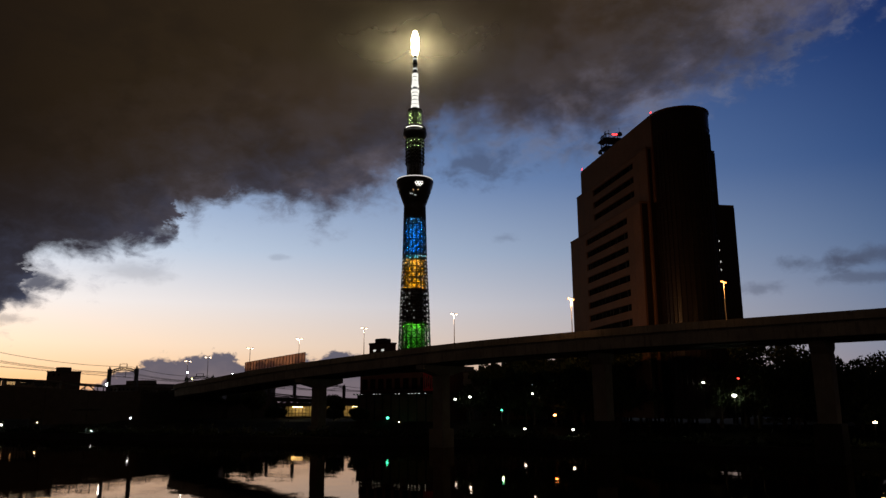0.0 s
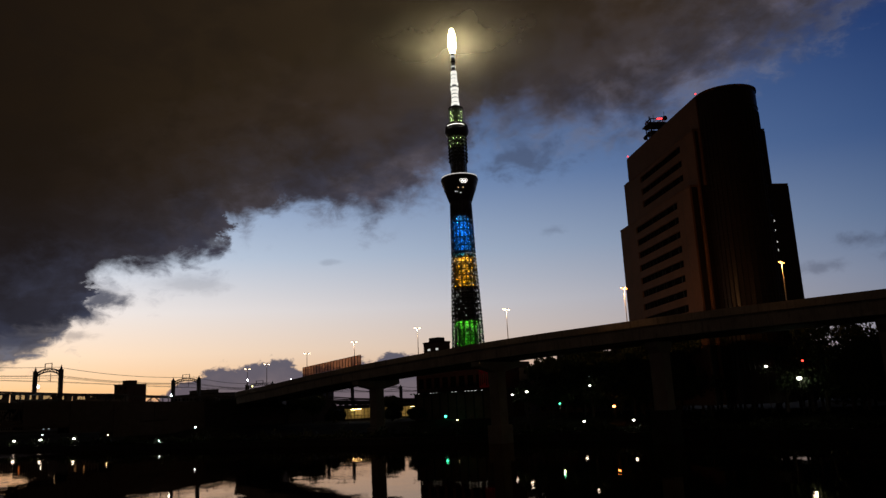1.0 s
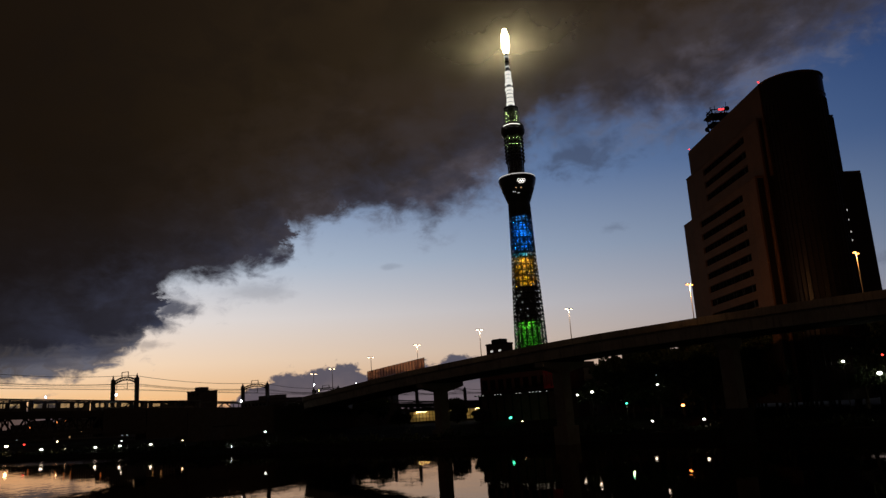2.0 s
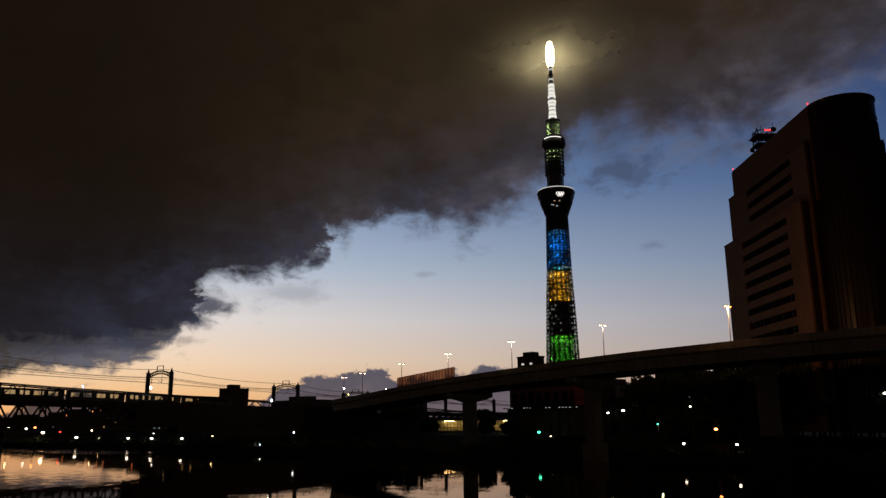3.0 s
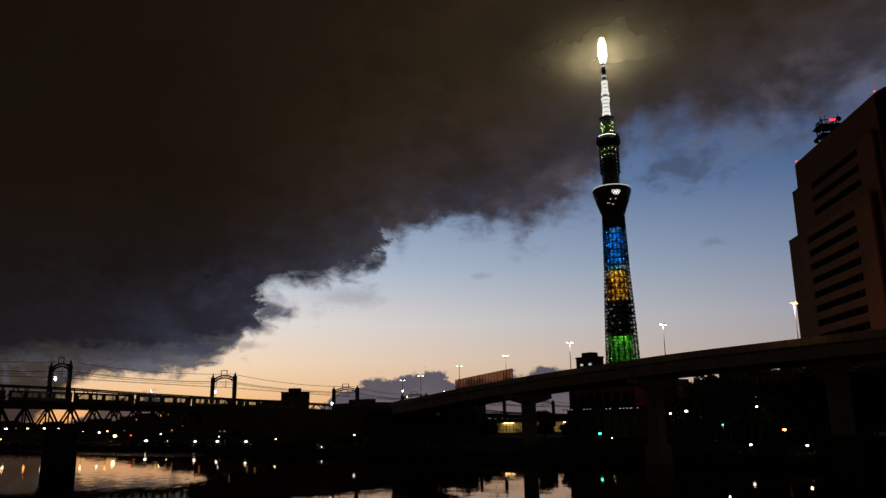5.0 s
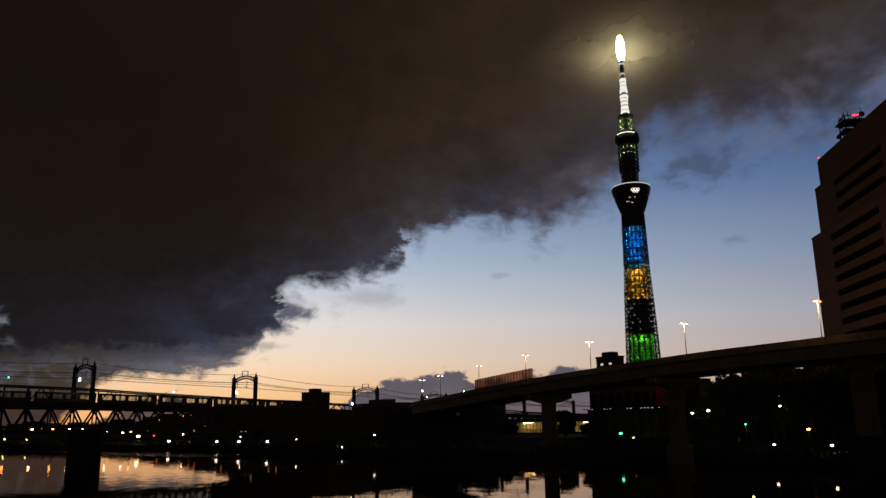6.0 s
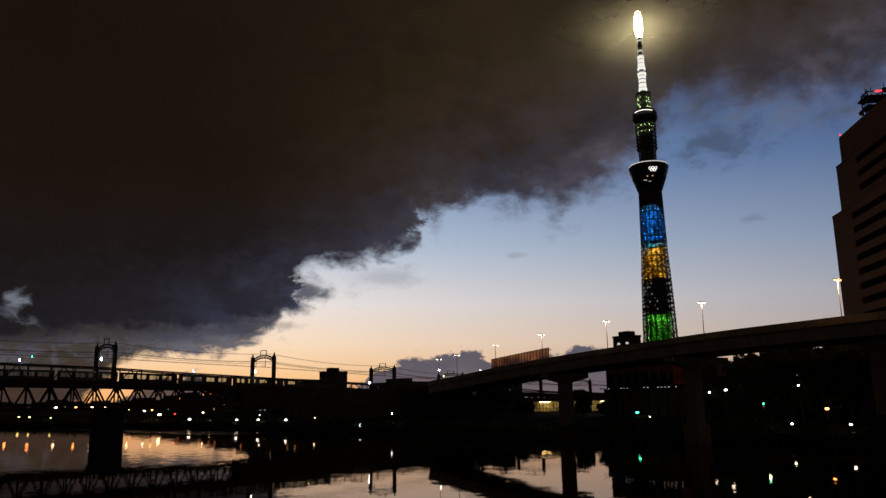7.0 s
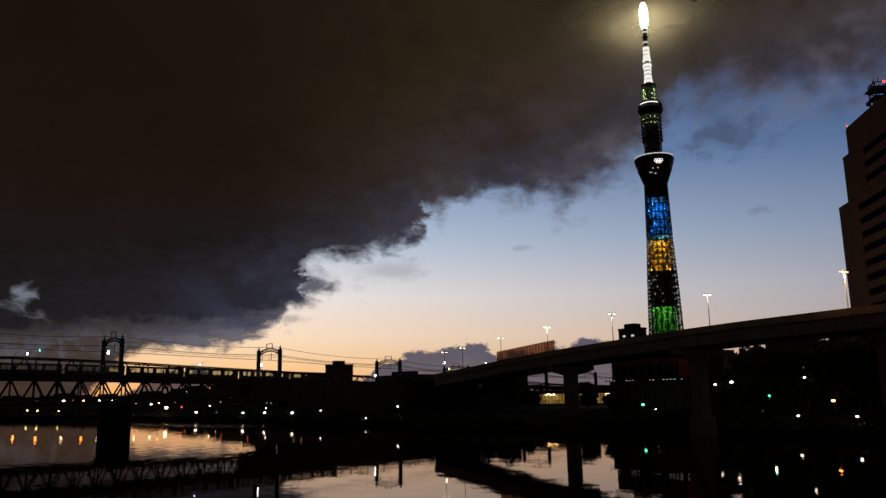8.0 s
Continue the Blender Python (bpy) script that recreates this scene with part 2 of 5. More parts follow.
def water_material():
    """Calm river: slow ripples as slopes of the surface, rougher where the wind touches it."""
    m = bpy.data.materials.new("river_water")
    m.use_nodes = True
    n = Nodes(m.node_tree)
    o = n.add("ShaderNodeTexCoord").outputs["Object"]

    def slopes(scale, detail):
        tex = n.add("ShaderNodeTexNoise")
        n.put(tex.inputs["Vector"], o)
        tex.inputs["Scale"].default_value, tex.inputs["Detail"].default_value = scale, detail
        off = n.add("ShaderNodeVectorMath", operation="SUBTRACT")
        n.put(off.inputs[0], tex.outputs["Color"])
        off.inputs[1].default_value = (0.5, 0.5, 0.5)
        return off.outputs[0]

    def times(v, k):
        x = n.add("ShaderNodeVectorMath", operation="SCALE")
        n.put(x.inputs[0], v), n.put(x.inputs["Scale"], k)
        return x.outputs[0]

    def plus(a, b):
        x = n.add("ShaderNodeVectorMath", operation="ADD")
        n.put(x.inputs[0], a), n.put(x.inputs[1], b)
        return x.outputs[0]

    xyz = n.add("ShaderNodeSeparateXYZ")
    n.put(xyz.inputs[0], o)
    # upstream of the bridge the wind ruffles the water
    past = n.math("ADD", n.math("MULTIPLY", n.math("ADD", xyz.outputs[0], 196.1), -0.74), n.math("MULTIPLY", n.math("ADD", xyz.outputs[1], -216.0), 0.673))
    # and it does so in thin streaks along the far bank
    along = n.add("ShaderNodeMapping")
    n.put(along.inputs[0], o)
    along.inputs["Rotation"].default_value = (0, 0, radians(34))
    along.inputs["Scale"].default_value = (0.012, 0.16, 1)
    streak = n.noise(along.outputs[0], 1.0, 3.0, 0.5)
    bank = n.math("ADD", n.math("MULTIPLY", xyz.outputs[0], 0.41), n.math("MULTIPLY", xyz.outputs[1], 0.91))
    gust = n.math("MAXIMUM", n.math("MULTIPLY", n.math("MULTIPLY", n.span(past, 2.0, 10.0), n.span(bank, 150.0, 166.0)), n.span(streak, 0.3, 0.5, 0.5, 1.0)),
                  n.math("MULTIPLY", n.span(streak, 0.52, 0.62, 0.0, 0.8), n.span(bank, 168.0, 180.0)))
    s = plus(times(slopes(0.3, 2.0), 0.014), plus(times(slopes(1.5, 2.0), 0.012), times(slopes(7.0, 1.0), 0.011)))
    s = plus(s, times(slopes(2.6, 3.0), n.math("MULTIPLY", gust, 0.34)))
    flat = n.add("ShaderNodeVectorMath", operation="MULTIPLY")
    n.put(flat.inputs[0], s)
    flat.inputs[1].default_value = (1, 1, 0)
    up = n.add("ShaderNodeVectorMath", operation="ADD")
    n.put(up.inputs[0], flat.outputs[0])
    up.inputs[1].default_value = (0, 0, 1)
    unit = n.add("ShaderNodeVectorMath", operation="NORMALIZE")
    n.put(unit.inputs[0], up.outputs[0])
    body, shine = n.add("ShaderNodeBsdfDiffuse"), n.add("ShaderNodeBsdfGlossy")
    body.inputs[0].default_value = (0.004, 0.004, 0.003, 1)
    shine.inputs[0].default_value = (0.95, 0.74, 0.58, 1)  # orange of the mirrored dawn sky put into the gloss colour
    shine.inputs["Roughness"].default_value = 0.02
    fresnel, mix = n.add("ShaderNodeFresnel"), n.add("ShaderNodeMixShader")
    fresnel.inputs["IOR"].default_value = 1.33
    for node in (body, shine, fresnel):
        n.put(node.inputs["Normal"], unit.outputs[0])
    n.put(mix.inputs[0], fresnel.outputs[0]), n.put(mix.inputs[1], body.outputs[0]), n.put(mix.inputs[2], shine.outputs[0])
    out = n.add("ShaderNodeOutputMaterial")
    n.put(out.inputs[0], mix.outputs[0])
    return m


CONCRETE = material("road_concrete", (0.52, 0.47, 0.38), 0.9, vary=0.2, scale=0.6, stain=(0.2, 0.17, 0.14))
PIER = material("pier_concrete", (0.32, 0.29, 0.25), 0.9, vary=0.2, scale=0.8, stain=(0.28, 0.25, 0.2))
TILE = material("tan_facade_tile", (0.2, 0.105, 0.062), 0.7, vary=0.1, scale=0.5, bump=0.1, spec=0.2)
DARKGLASS = material("dark_window_glass", (0.008, 0.007, 0.007), 0.7, vary=0.1, scale=0.3, bump=0.02, spec=0.0)
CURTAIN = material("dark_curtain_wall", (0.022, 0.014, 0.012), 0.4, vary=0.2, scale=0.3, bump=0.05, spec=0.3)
STEEL = material("dark_painted_steel", (0.06, 0.05, 0.045), 0.6, vary=0.2, scale=1.5)
TOWERSTEEL = material("pale_tower_steel", (0.42, 0.44, 0.46), 0.5, vary=0.08, scale=0.2, bump=0.05)
DECKSKIN = material("tower_deck_cladding", (0.10, 0.095, 0.09), 0.4, vary=0.1, scale=0.2, bump=0.05)
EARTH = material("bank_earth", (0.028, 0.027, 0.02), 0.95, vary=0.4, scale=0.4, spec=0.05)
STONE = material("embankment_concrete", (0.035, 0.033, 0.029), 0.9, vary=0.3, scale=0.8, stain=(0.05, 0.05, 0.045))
WATER = water_material()


# ------------------------------------------------------------------ mesh helpers
class Soup:
    """Collects many simple pieces of one part quickly."""

    def __init__(self):
        self.v, self.f = [], []

    def bar(self, a, b, r, sides=4, r2=None):
        a, b = Vector(a), Vector(b)
        q = (b - a).to_track_quat("Z", "Y")
        k, r2 = len(self.v), r if r2 is None else r2
        for p, rad in ((a, r), (b, r2)):
            for i in range(sides):
                w = 2 * math.pi * (i + 0.5) / sides
                self.v.append(p + q @ Vector((rad * math.cos(w), rad * math.sin(w), 0)))
        for i in range(sides):
            j = (i + 1) % sides
            self.f.append((k + i, k + j, k + sides + j, k + sides + i))
        self.f += [tuple(range(k + sides - 1, k - 1, -1)), tuple(range(k + sides, k + 2 * sides))]
        return self

    def box(self, x0, x1, y0, y1, z0, z1, m=None):
        k = len(self.v)
        for z in (z0, z1):
            for x, y in ((x0, y0), (x1, y0), (x1, y1), (x0, y1)):
                p = Vector((x, y, z))
                self.v.append(m @ p if m else p)
        for q in ((3, 2, 1, 0), (4, 5, 6, 7), (0, 1, 5, 4), (1, 2, 6, 5), (2, 3, 7, 6), (3, 0, 4, 7)):
            self.f.append(tuple(k + i for i in q))
        return self

    def mesh(self, name, mat):
        me = bpy.data.meshes.new(name)
        me.from_pydata([tuple(v) for v in self.v], [], self.f)
        me.materials.append(mat)
        return me

    def part(self, name, mat, parent=None, label=""):
        ob = new(name, self.mesh(name, mat))
        if parent:
            ob.parent = parent
        if label:
            ob["label"] = label
        return ob


def share(name, me, parent, m=None):
    """One more object on a mesh that others use too."""
    ob = new(name, me)
    ob.parent = parent
    if m is not None:
        ob.matrix_local = m
    return ob


def part(name, bm, mat, parent=None, label="", smooth=False):
    me = bpy.data.meshes.new(name)
    bmesh.ops.recalc_face_normals(bm, faces=bm.faces)
    bm.to_mesh(me)
    bm.free()
    if smooth:
        for p in me.polygons:
            p.use_smooth = True
    me.materials.append(mat)
    ob = new(name, me)
    if parent:
        ob.parent = parent
    if label:
        ob["label"] = label
    return ob


def thing(name, m, label, category, group="", kind=""):
    e = new(name)
    e.matrix_world = m
    return tagged(e, label, category, group, kind)


def box(bm, x0, x1, y0, y1, z0, z1, bevel=0.0):
    r = bmesh.ops.create_cube(bm, size=1.0, matrix=Matrix.Translation(((x0 + x1) / 2, (y0 + y1) / 2, (z0 + z1) / 2)) @ Matrix.Diagonal((x1 - x0, y1 - y0, z1 - z0, 1)))
    if bevel:
        es = list({e for v in r["verts"] for e in v.link_edges})
        bmesh.ops.bevel(bm, geom=es, offset=bevel, segments=1, affect="EDGES")
    return bm


def bar(bm, a, b, r, sides=6, r2=None):
    a, b = Vector(a), Vector(b)
    d = b - a
    m = Matrix.Translation((a + b) / 2) @ d.to_track_quat("Z", "Y").to_matrix().to_4x4()
    bmesh.ops.create_cone(bm, cap_ends=True, segments=sides, radius1=r, radius2=r if r2 is None else r2, depth=d.length, matrix=m)
    return bm


def lathe(bm, profile, sides=32, cap=True):
    rings = [[bm.verts.new((r * math.cos(2 * math.pi * k / sides), r * math.sin(2 * math.pi * k / sides), z)) for k in range(sides)] for r, z in profile]
    for a, b in zip(rings, rings[1:]):
        for k in range(sides):
            bm.faces.new((a[k], a[(k + 1) % sides], b[(k + 1) % sides], b[k]))
    if cap:
        bm.faces.new(rings[0]), bm.faces.new(rings[-1])
    return bm


def sweep(bm, path, section):
    """path: points with a sideways vector; section: closed loop of (across, up)."""
    loops = [[bm.verts.new((p[0] + s[0] * a, p[1] + s[1] * a, p[2] + h)) for a, h in section] for p, s in path]
    k = len(section)
    for u, v in zip(loops, loops[1:]):
        for i in range(k):
            bm.faces.new((u[i], u[(i + 1) % k], v[(i + 1) % k], v[i]))
    bm.faces.new(loops[0]), bm.faces.new(loops[-1])
    return bm


# ------------------------------------------------------------------ ground and river
BANK = [(900, -512), (300, -22), (145, 108), (72, 168), (4, 214), (-34, 226), (-118, 264), (-220, 312), (-440, 376), (-1500, 620), (-4300, 1700)]
NEAR = [(900, -900), (300, -380), (140, -120), (68, -40), (0, 3), (-38, 4), (-110, -20), (-220, -10), (-440, 30), (-1500, 200), (-4300, 700)]


def make_ground():
    bm = bmesh.new()
    rows = []
    for (bx, by), (nx, ny) in zip(BANK, NEAR):
        rows.append([bm.verts.new(p) for p in ((nx, -4700, 6.3), (nx, ny, 6.3), (nx, ny + 0.6, -6), (bx, by - 0.6, -6), (bx, by, -1.9), (bx + 6, by + 24, 2.2), (bx * 1.2, 4700, 3.5))])
    for a, b in zip(rows, rows[1:]):
        for i in range(6):
            bm.faces.new((a[i], a[i + 1], b[i + 1], b[i]))
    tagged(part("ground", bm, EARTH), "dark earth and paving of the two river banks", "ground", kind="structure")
    bm = bmesh.new()
    box(bm, -4600, 1200, -900, 1900, -5.5, -3.6)
    tagged(part("water", bm, WATER), "dark calm river with slow ripples mirroring the sky", "river", kind="structure")


make_ground()


def make_embankment():
    base = thing("embankment_wall", pose(0, 0, 0), "weathered concrete river wall in cast panels", "wall", kind="structure")
    for (ax, ay), (bx, by) in zip(BANK[2:8], BANK[3:9]):
        a, b = Vector((ax, ay)), Vector((bx, by))
        count = max(1, round((b - a).length / 9))
        step = (b - a).length / count
        turn = math.atan2(b.y - a.y, b.x - a.x)
        s = Soup().box(0.03, step - 0.03, -0.25, 0.35, -5.2, -1.9).box(0, step, -0.4, 0.5, -1.9, -1.6).box(0.03, step - 0.03, -2.6, -0.25, -5.4, -3.0)
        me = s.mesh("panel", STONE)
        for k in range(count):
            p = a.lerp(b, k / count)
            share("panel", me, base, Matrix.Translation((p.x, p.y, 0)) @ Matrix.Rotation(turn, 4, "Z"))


make_embankment()


# ------------------------------------------------------------------ the tall tower
def make_tower():
    base = thing("broadcast_tower", pose(-49.0, 1199.1, 3.5), "very tall slender steel lattice tower lit blue, gold and green", "tower")
    heights = [-4, 94, 135, 192, 235, 303, 318, 331]
    radii = [34, 25.2, 24, 21.6, 19.4, 17.8, 17.4, 17.2]
    R = lambda z: float(np.interp(z, heights, radii))
    ring = lambda z, r, k, n, twist=0.0: Vector((r * math.cos(2 * math.pi * (k + twist) / n), r * math.sin(2 * math.pi * (k + twist) / n), z))

    def lattice(name, z0, z1, step, n, r_at, thick, mat):
        s = Soup()
        zs = np.linspace(z0, z1, max(2, round((z1 - z0) / step) + 1))
        for i, (a, b) in enumerate(zip(zs, zs[1:])):
            for k in range(n):
                p, q = ring(a, r_at(a), k, n), ring(b, r_at(b), k, n)
                s.bar(p, q, thick)
                s.bar(p, ring(a, r_at(a), k + 1, n), thick * 0.7)
                s.bar(p if (i + k) % 2 else ring(a, r_at(a), k + 1, n), ring(b, r_at(b), k + 1, n) if (i + k) % 2 else q, thick * 0.7)
        return s.part(name, mat, base)

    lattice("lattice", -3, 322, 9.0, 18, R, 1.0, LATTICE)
    # rings added to cut the coloured light off between bands and draw dark rows
    for z in (128, 137, 146, 155, 164, 173, 182, 193, 202, 211, 220, 231, 239, 251, 264, 277, 290, 301):
        part("baffle_ring", lathe(bmesh.new(), [(0.6 * R(z), z), (0.97 * R(z), z), (0.97 * R(z), z + 0.8), (0.6 * R(z), z + 0.8)], 40, cap=False), STEEL, base)
    part("neck", lathe(bmesh.new(), [(0.93 * R(z), z) for z in (300, 308, 318)] + [(17.2, 323)], 40, cap=False), DECKSKIN, base)
    part("core", lathe(bmesh.new(), [(0.64 * R(z), z) for z in (-4, 94, 135, 192, 235, 303, 322)], 28), CORESTEEL, base)
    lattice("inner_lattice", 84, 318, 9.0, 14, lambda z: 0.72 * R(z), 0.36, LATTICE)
    # rings of floodlights between the core and the outer lattice, shielded outwards
    hood = Soup()
    for z0, z1, count, mat in ((84, 117, 4, LED_GREEN), (122, 125, 2, LED_GREEN_HI), (188, 220, 5, LED_GOLD), (226, 228, 2, LED_GOLD_HI), (234, 235, 1, LED_CYAN), (250, 290, 6, LED_BLUE), (297, 297, 1, LED_BLUE_RIM)):
        for z in np.linspace(z0, z1, count):
            s = Soup()
            for k in range(18):
                p = ring(z, 0.79 * R(z), k, 18)
                m = Matrix.Translation(p) @ Matrix.Rotation(math.atan2(p.y, p.x), 4, "Z")
                s.box(-0.45, 0.3, -0.5, 0.5, -0.3, 0.3, m)
                hood.box(0.32, 0.5, -0.8, 0.8, -0.5, 0.5, m)
                for side in (-0.8, 0.7):
                    hood.box(-0.7, 0.32, side, side + 0.1, -0.5, 0.5, m)
            tagged(s.part("floodlight_ring", mat, base), kind="stuff")
    tagged(hood.part("floodlight_hoods", STEEL, base), kind="stuff")
    # small white lamps on the legs
    s = Soup()
    for z in np.arange(80, 240, 5.6):
        for k in range(-9, 10):
            if random.random() < (0.85 if abs(k) > 6 else 0.14):
                p = ring(z, R(z) + 0.3, k - 10, 40)
                s.box(p.x - 0.3, p.x + 0.3, p.y - 0.3, p.y + 0.3, p.z - 0.9, p.z + 0.9)
    tagged(s.part("leg_lamp_row", LED_WHITE_DIM, base, "tiny white lamps along the legs"), kind="stuff")
    # lower deck: a bowl with glazed bands
    part("lower_deck", lathe(bmesh.new(), [(17.0, 316), (17.5, 320), (18.4, 325), (22, 335.5), (25.8, 346), (28.6, 354), (30.5, 361), (30.7, 364.2), (29.2, 367.6), (27.5, 368.4), (14, 371)], 64), DECKSKIN, base)
    s = Soup()
    for k in range(60):
        for (ra, za), (rb, zb) in (((18.5, 325), (25.9, 346)), ((25.9, 346), (30.6, 363))):
            s.bar(ring(za, ra, k, 60), ring(zb, rb, k, 60), 0.16)
    s.part("deck_mullions", STEEL, base)
    for za, ra in ((346, 25.95), (355, 28.75), (363, 30.6)):
        part("deck_rib", lathe(bmesh.new(), [(ra - 0.3, za - 0.5), (ra + 0.25, za - 0.5), (ra + 0.25, za + 0.5), (ra - 0.3, za + 0.5)], 64, cap=False), STEEL, base)
    part("rim_light", lathe(bmesh.new(), [(29.75, 366.3), (30.05, 366.2), (29.6, 367.8), (29.3, 367.9)], 64, cap=False), LED_RIM, base, "white line of light on the deck's rim")
    facing = math.atan2(-1199, 49)
    for k, (across, up) in enumerate(((-4.6, 1.3), (0, 1.3), (4.6, 1.3), (-2.3, -1.0), (2.3, -1.0))):
        s, r = Soup(), 30.9
        for i in range(20):
            w0, w1 = 2 * math.pi * i / 20, 2 * math.pi * (i + 1) / 20
            pts = []
            for w in (w0, w1):
                a = facing + (across + 7.4 + 2.1 * math.cos(w)) / r
                z = 354.0 + up + 2.1 * math.sin(w)
                rr = np.interp(z, [346, 355, 363, 367], [26.1, 28.9, 30.9, 31.0]) + 0.25
                pts.append((rr * math.cos(a), rr * math.sin(a), z))
            s.bar(*pts, 0.42)
        s.part("ring_emblem", LED_WHITE, base, "glowing white ring")
    for across, z, w, mat in ((-2.5, 344.0, 2.0, LED_WARM), (5.4, 344.0, 2.0, LED_WARM), (-8, 338.5, 2.2, LED_WHITE_DIM), (0.9, 336.0, 3.0, LED_WHITE_DIM), (-5.0, 338.0, 1.6, LED_WHITE_DIM)):
        a = facing + across / 26
        rr = float(np.interp(z, [325, 346, 355], [18.6, 26.2, 28.9])) + 0.2
        m = Matrix.Translation((rr * math.cos(a), rr * math.sin(a), z)) @ Matrix.Rotation(a, 4, "Z")
        Soup().box(-0.2, 0.25, -w / 2, w / 2, -0.6, 0.6, m).part("lit_window", mat, base)
    # upper shaft with aerials on its sides
    part("upper_shaft", lathe(bmesh.new(), [(11.2, 371), (11.2, 438), (10, 440)], 32), DECKSKIN, base)
    lattice("upper_lattice", 372, 440, 8.0, 14, lambda z: 13.2 + (z - 372) * 0.02, 0.5, TOWERSTEEL)
    s = Soup()
    for z in np.arange(396, 436, 6.2):
        for k in range(14):
            p = ring(z, 15.0, k, 14)
            s.box(-1.1, 1.3, -1.5, 1.5, -1.3, 1.3, Matrix.Translation(p) @ Matrix.Rotation(math.atan2(p.y, p.x), 4, "Z"))
    tagged(s.part("aerial_cladding", STEEL, base, "dark aerial boxes in rows"), kind="stuff")
    part("upper_deck", lathe(bmesh.new(), [(13.5, 437), (15.9, 438.5), (18.9, 443), (20.0, 446.5), (20.0, 449.5), (19.0, 452), (19.2, 455), (17.6, 458.5), (15.9, 461), (12.2, 463.5), (9, 464)], 48), DECKSKIN, base)
    s = Soup()
    for i in range(20):  # a glazed tube winds round the upper deck
        a0, a1 = facing - 0.85 + i * 0.075, facing - 0.85 + (i + 1) * 0.075
        z = lambda a: 451.5 + 4.2 * math.sin((a - facing + 1.9) * 0.87)
        s.bar((19.9 * math.cos(a0), 19.9 * math.sin(a0), z(a0)), (19.9 * math.cos(a1), 19.9 * math.sin(a1), z(a1)), 0.6)
    s.part("spiral_walkway", LED_WHITE, base, "white-lit glazed walkway")
    part("upper_core", lathe(bmesh.new(), [(7.2, 463), (7.2, 489)], 24), DECKSKIN, base)
    lattice("crown_lattice", 463, 489, 6.5, 12, lambda z: 12.0 - (z - 463) * 0.03, 0.55, TOWERSTEEL)
    part("crown_rim", lathe(bmesh.new(), [(10.2, 488), (12.2, 488), (12.2, 490.5), (10.2, 490.5)], 32, cap=False), STEEL, base)
    for z, r in ((434, 12.3), (424, 12.3), (466, 9.4), (474, 9.4), (482, 9.4)):
        s = Soup()
        for k in range(12):
            p = ring(z, r, k, 12)
            s.box(p.x - 0.3, p.x + 0.3, p.y - 0.3, p.y + 0.3, p.z - 0.25, p.z + 0.25)
        tagged(s.part("floodlight_ring", LED_LIME, base), kind="stuff")
    # the aerial mast; its sleeves and rings glow in place of floodlight on them
    part("mast", lathe(bmesh.new(), [(5.4, 488), (5.4, 526), (4.4, 528), (4.4, 558), (3.2, 560), (3.2, 596), (3.0, 634.5)], 20), TOWERSTEEL, base)
    for z0, z1, r in ((491, 494, 5.2), (495, 500, 6.9), (501, 508, 6.1), (509, 515, 5.8), (516, 521, 6.1), (522, 527, 7.0), (532, 536, 6.7), (537, 543, 5.6), (544, 550, 5.2), (551, 557, 5.4)):
        part("lit_sleeve", lathe(bmesh.new(), [(r - 0.8, z0), (r, z0 + 0.6), (r, z1 - 0.6), (r - 0.8, z1)], 24), MAST_GLOW, base, "bright white lit aerial sleeve")
    for z in (564, 573, 582):
        part("mast_ring", lathe(bmesh.new(), [(3.3, z), (4.4, z + 0.5), (4.4, z + 2.6), (3.3, z + 3)], 20), LED_WHITE_DIM if z != 573 else STEEL, base)
    for z0, z1, r in ((590, 595, 4.2), (595, 601, 5.6), (601, 609, 6.9), (609, 616, 6.2), (616, 624, 6.8), (624, 630, 5.4), (630, 636, 3.8)):
        part("beacon", lathe(bmesh.new(), [(r - 1.4, z0), (r, z0 + 1.4), (r, z1 - 1.4), (r - 1.4, z1)], 24), LED_TOP, base, "dazzling white light at the mast's tip")


# darker copy of tower steel: shade of backlit bars put into its colour
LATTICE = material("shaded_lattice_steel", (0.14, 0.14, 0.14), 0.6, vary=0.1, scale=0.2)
CORESTEEL = material("tower_core_steel", (0.5, 0.48, 0.47), 0.6, vary=0.2, scale=0.15, bump=0.05)
LED_GREEN = glow("green_floodlight", (0.06, 0.75, 0.02), 24)
LED_GREEN_HI = glow("bright_green_floodlight", (0.12, 0.9, 0.04), 62)
LED_GOLD = glow("gold_floodlight", (1.0, 0.46, 0.008), 95)
LED_GOLD_HI = glow("bright_gold_floodlight", (1.0, 0.52, 0.03), 110)
LED_CYAN = glow("cyan_floodlight", (0.05, 0.5, 0.7), 110)
LED_BLUE = glow("blue_floodlight", (0.004, 0.18, 0.8), 140)
LED_BLUE_RIM = glow("blue_rim_light", (0.05, 0.3, 0.8), 60)
LED_LIME = glow("lime_floodlight", (0.45, 0.62, 0.22), 15)
LED_WHITE = glow("white_led", (1.0, 0.96, 0.88), 1.6)
LED_RIM = glow("deck_rim_led", (1.0, 0.96, 0.9), 0.6)
LED_WHITE_DIM = glow("dim_white_led", (0.9, 0.92, 0.85), 0.6)
LED_WARM = glow("warm_window_light", (1.0, 0.6, 0.3), 0.9)
LED_RED = glow("red_lamp", (1.0, 0.03, 0.03), 4)
MAST_GLOW = glow("mast_floodlit_white", (1.0, 0.97, 0.88), 0.95)
LED_TOP = glow("mast_tip_light", (1.0, 0.82, 0.42), 34)
make_tower()


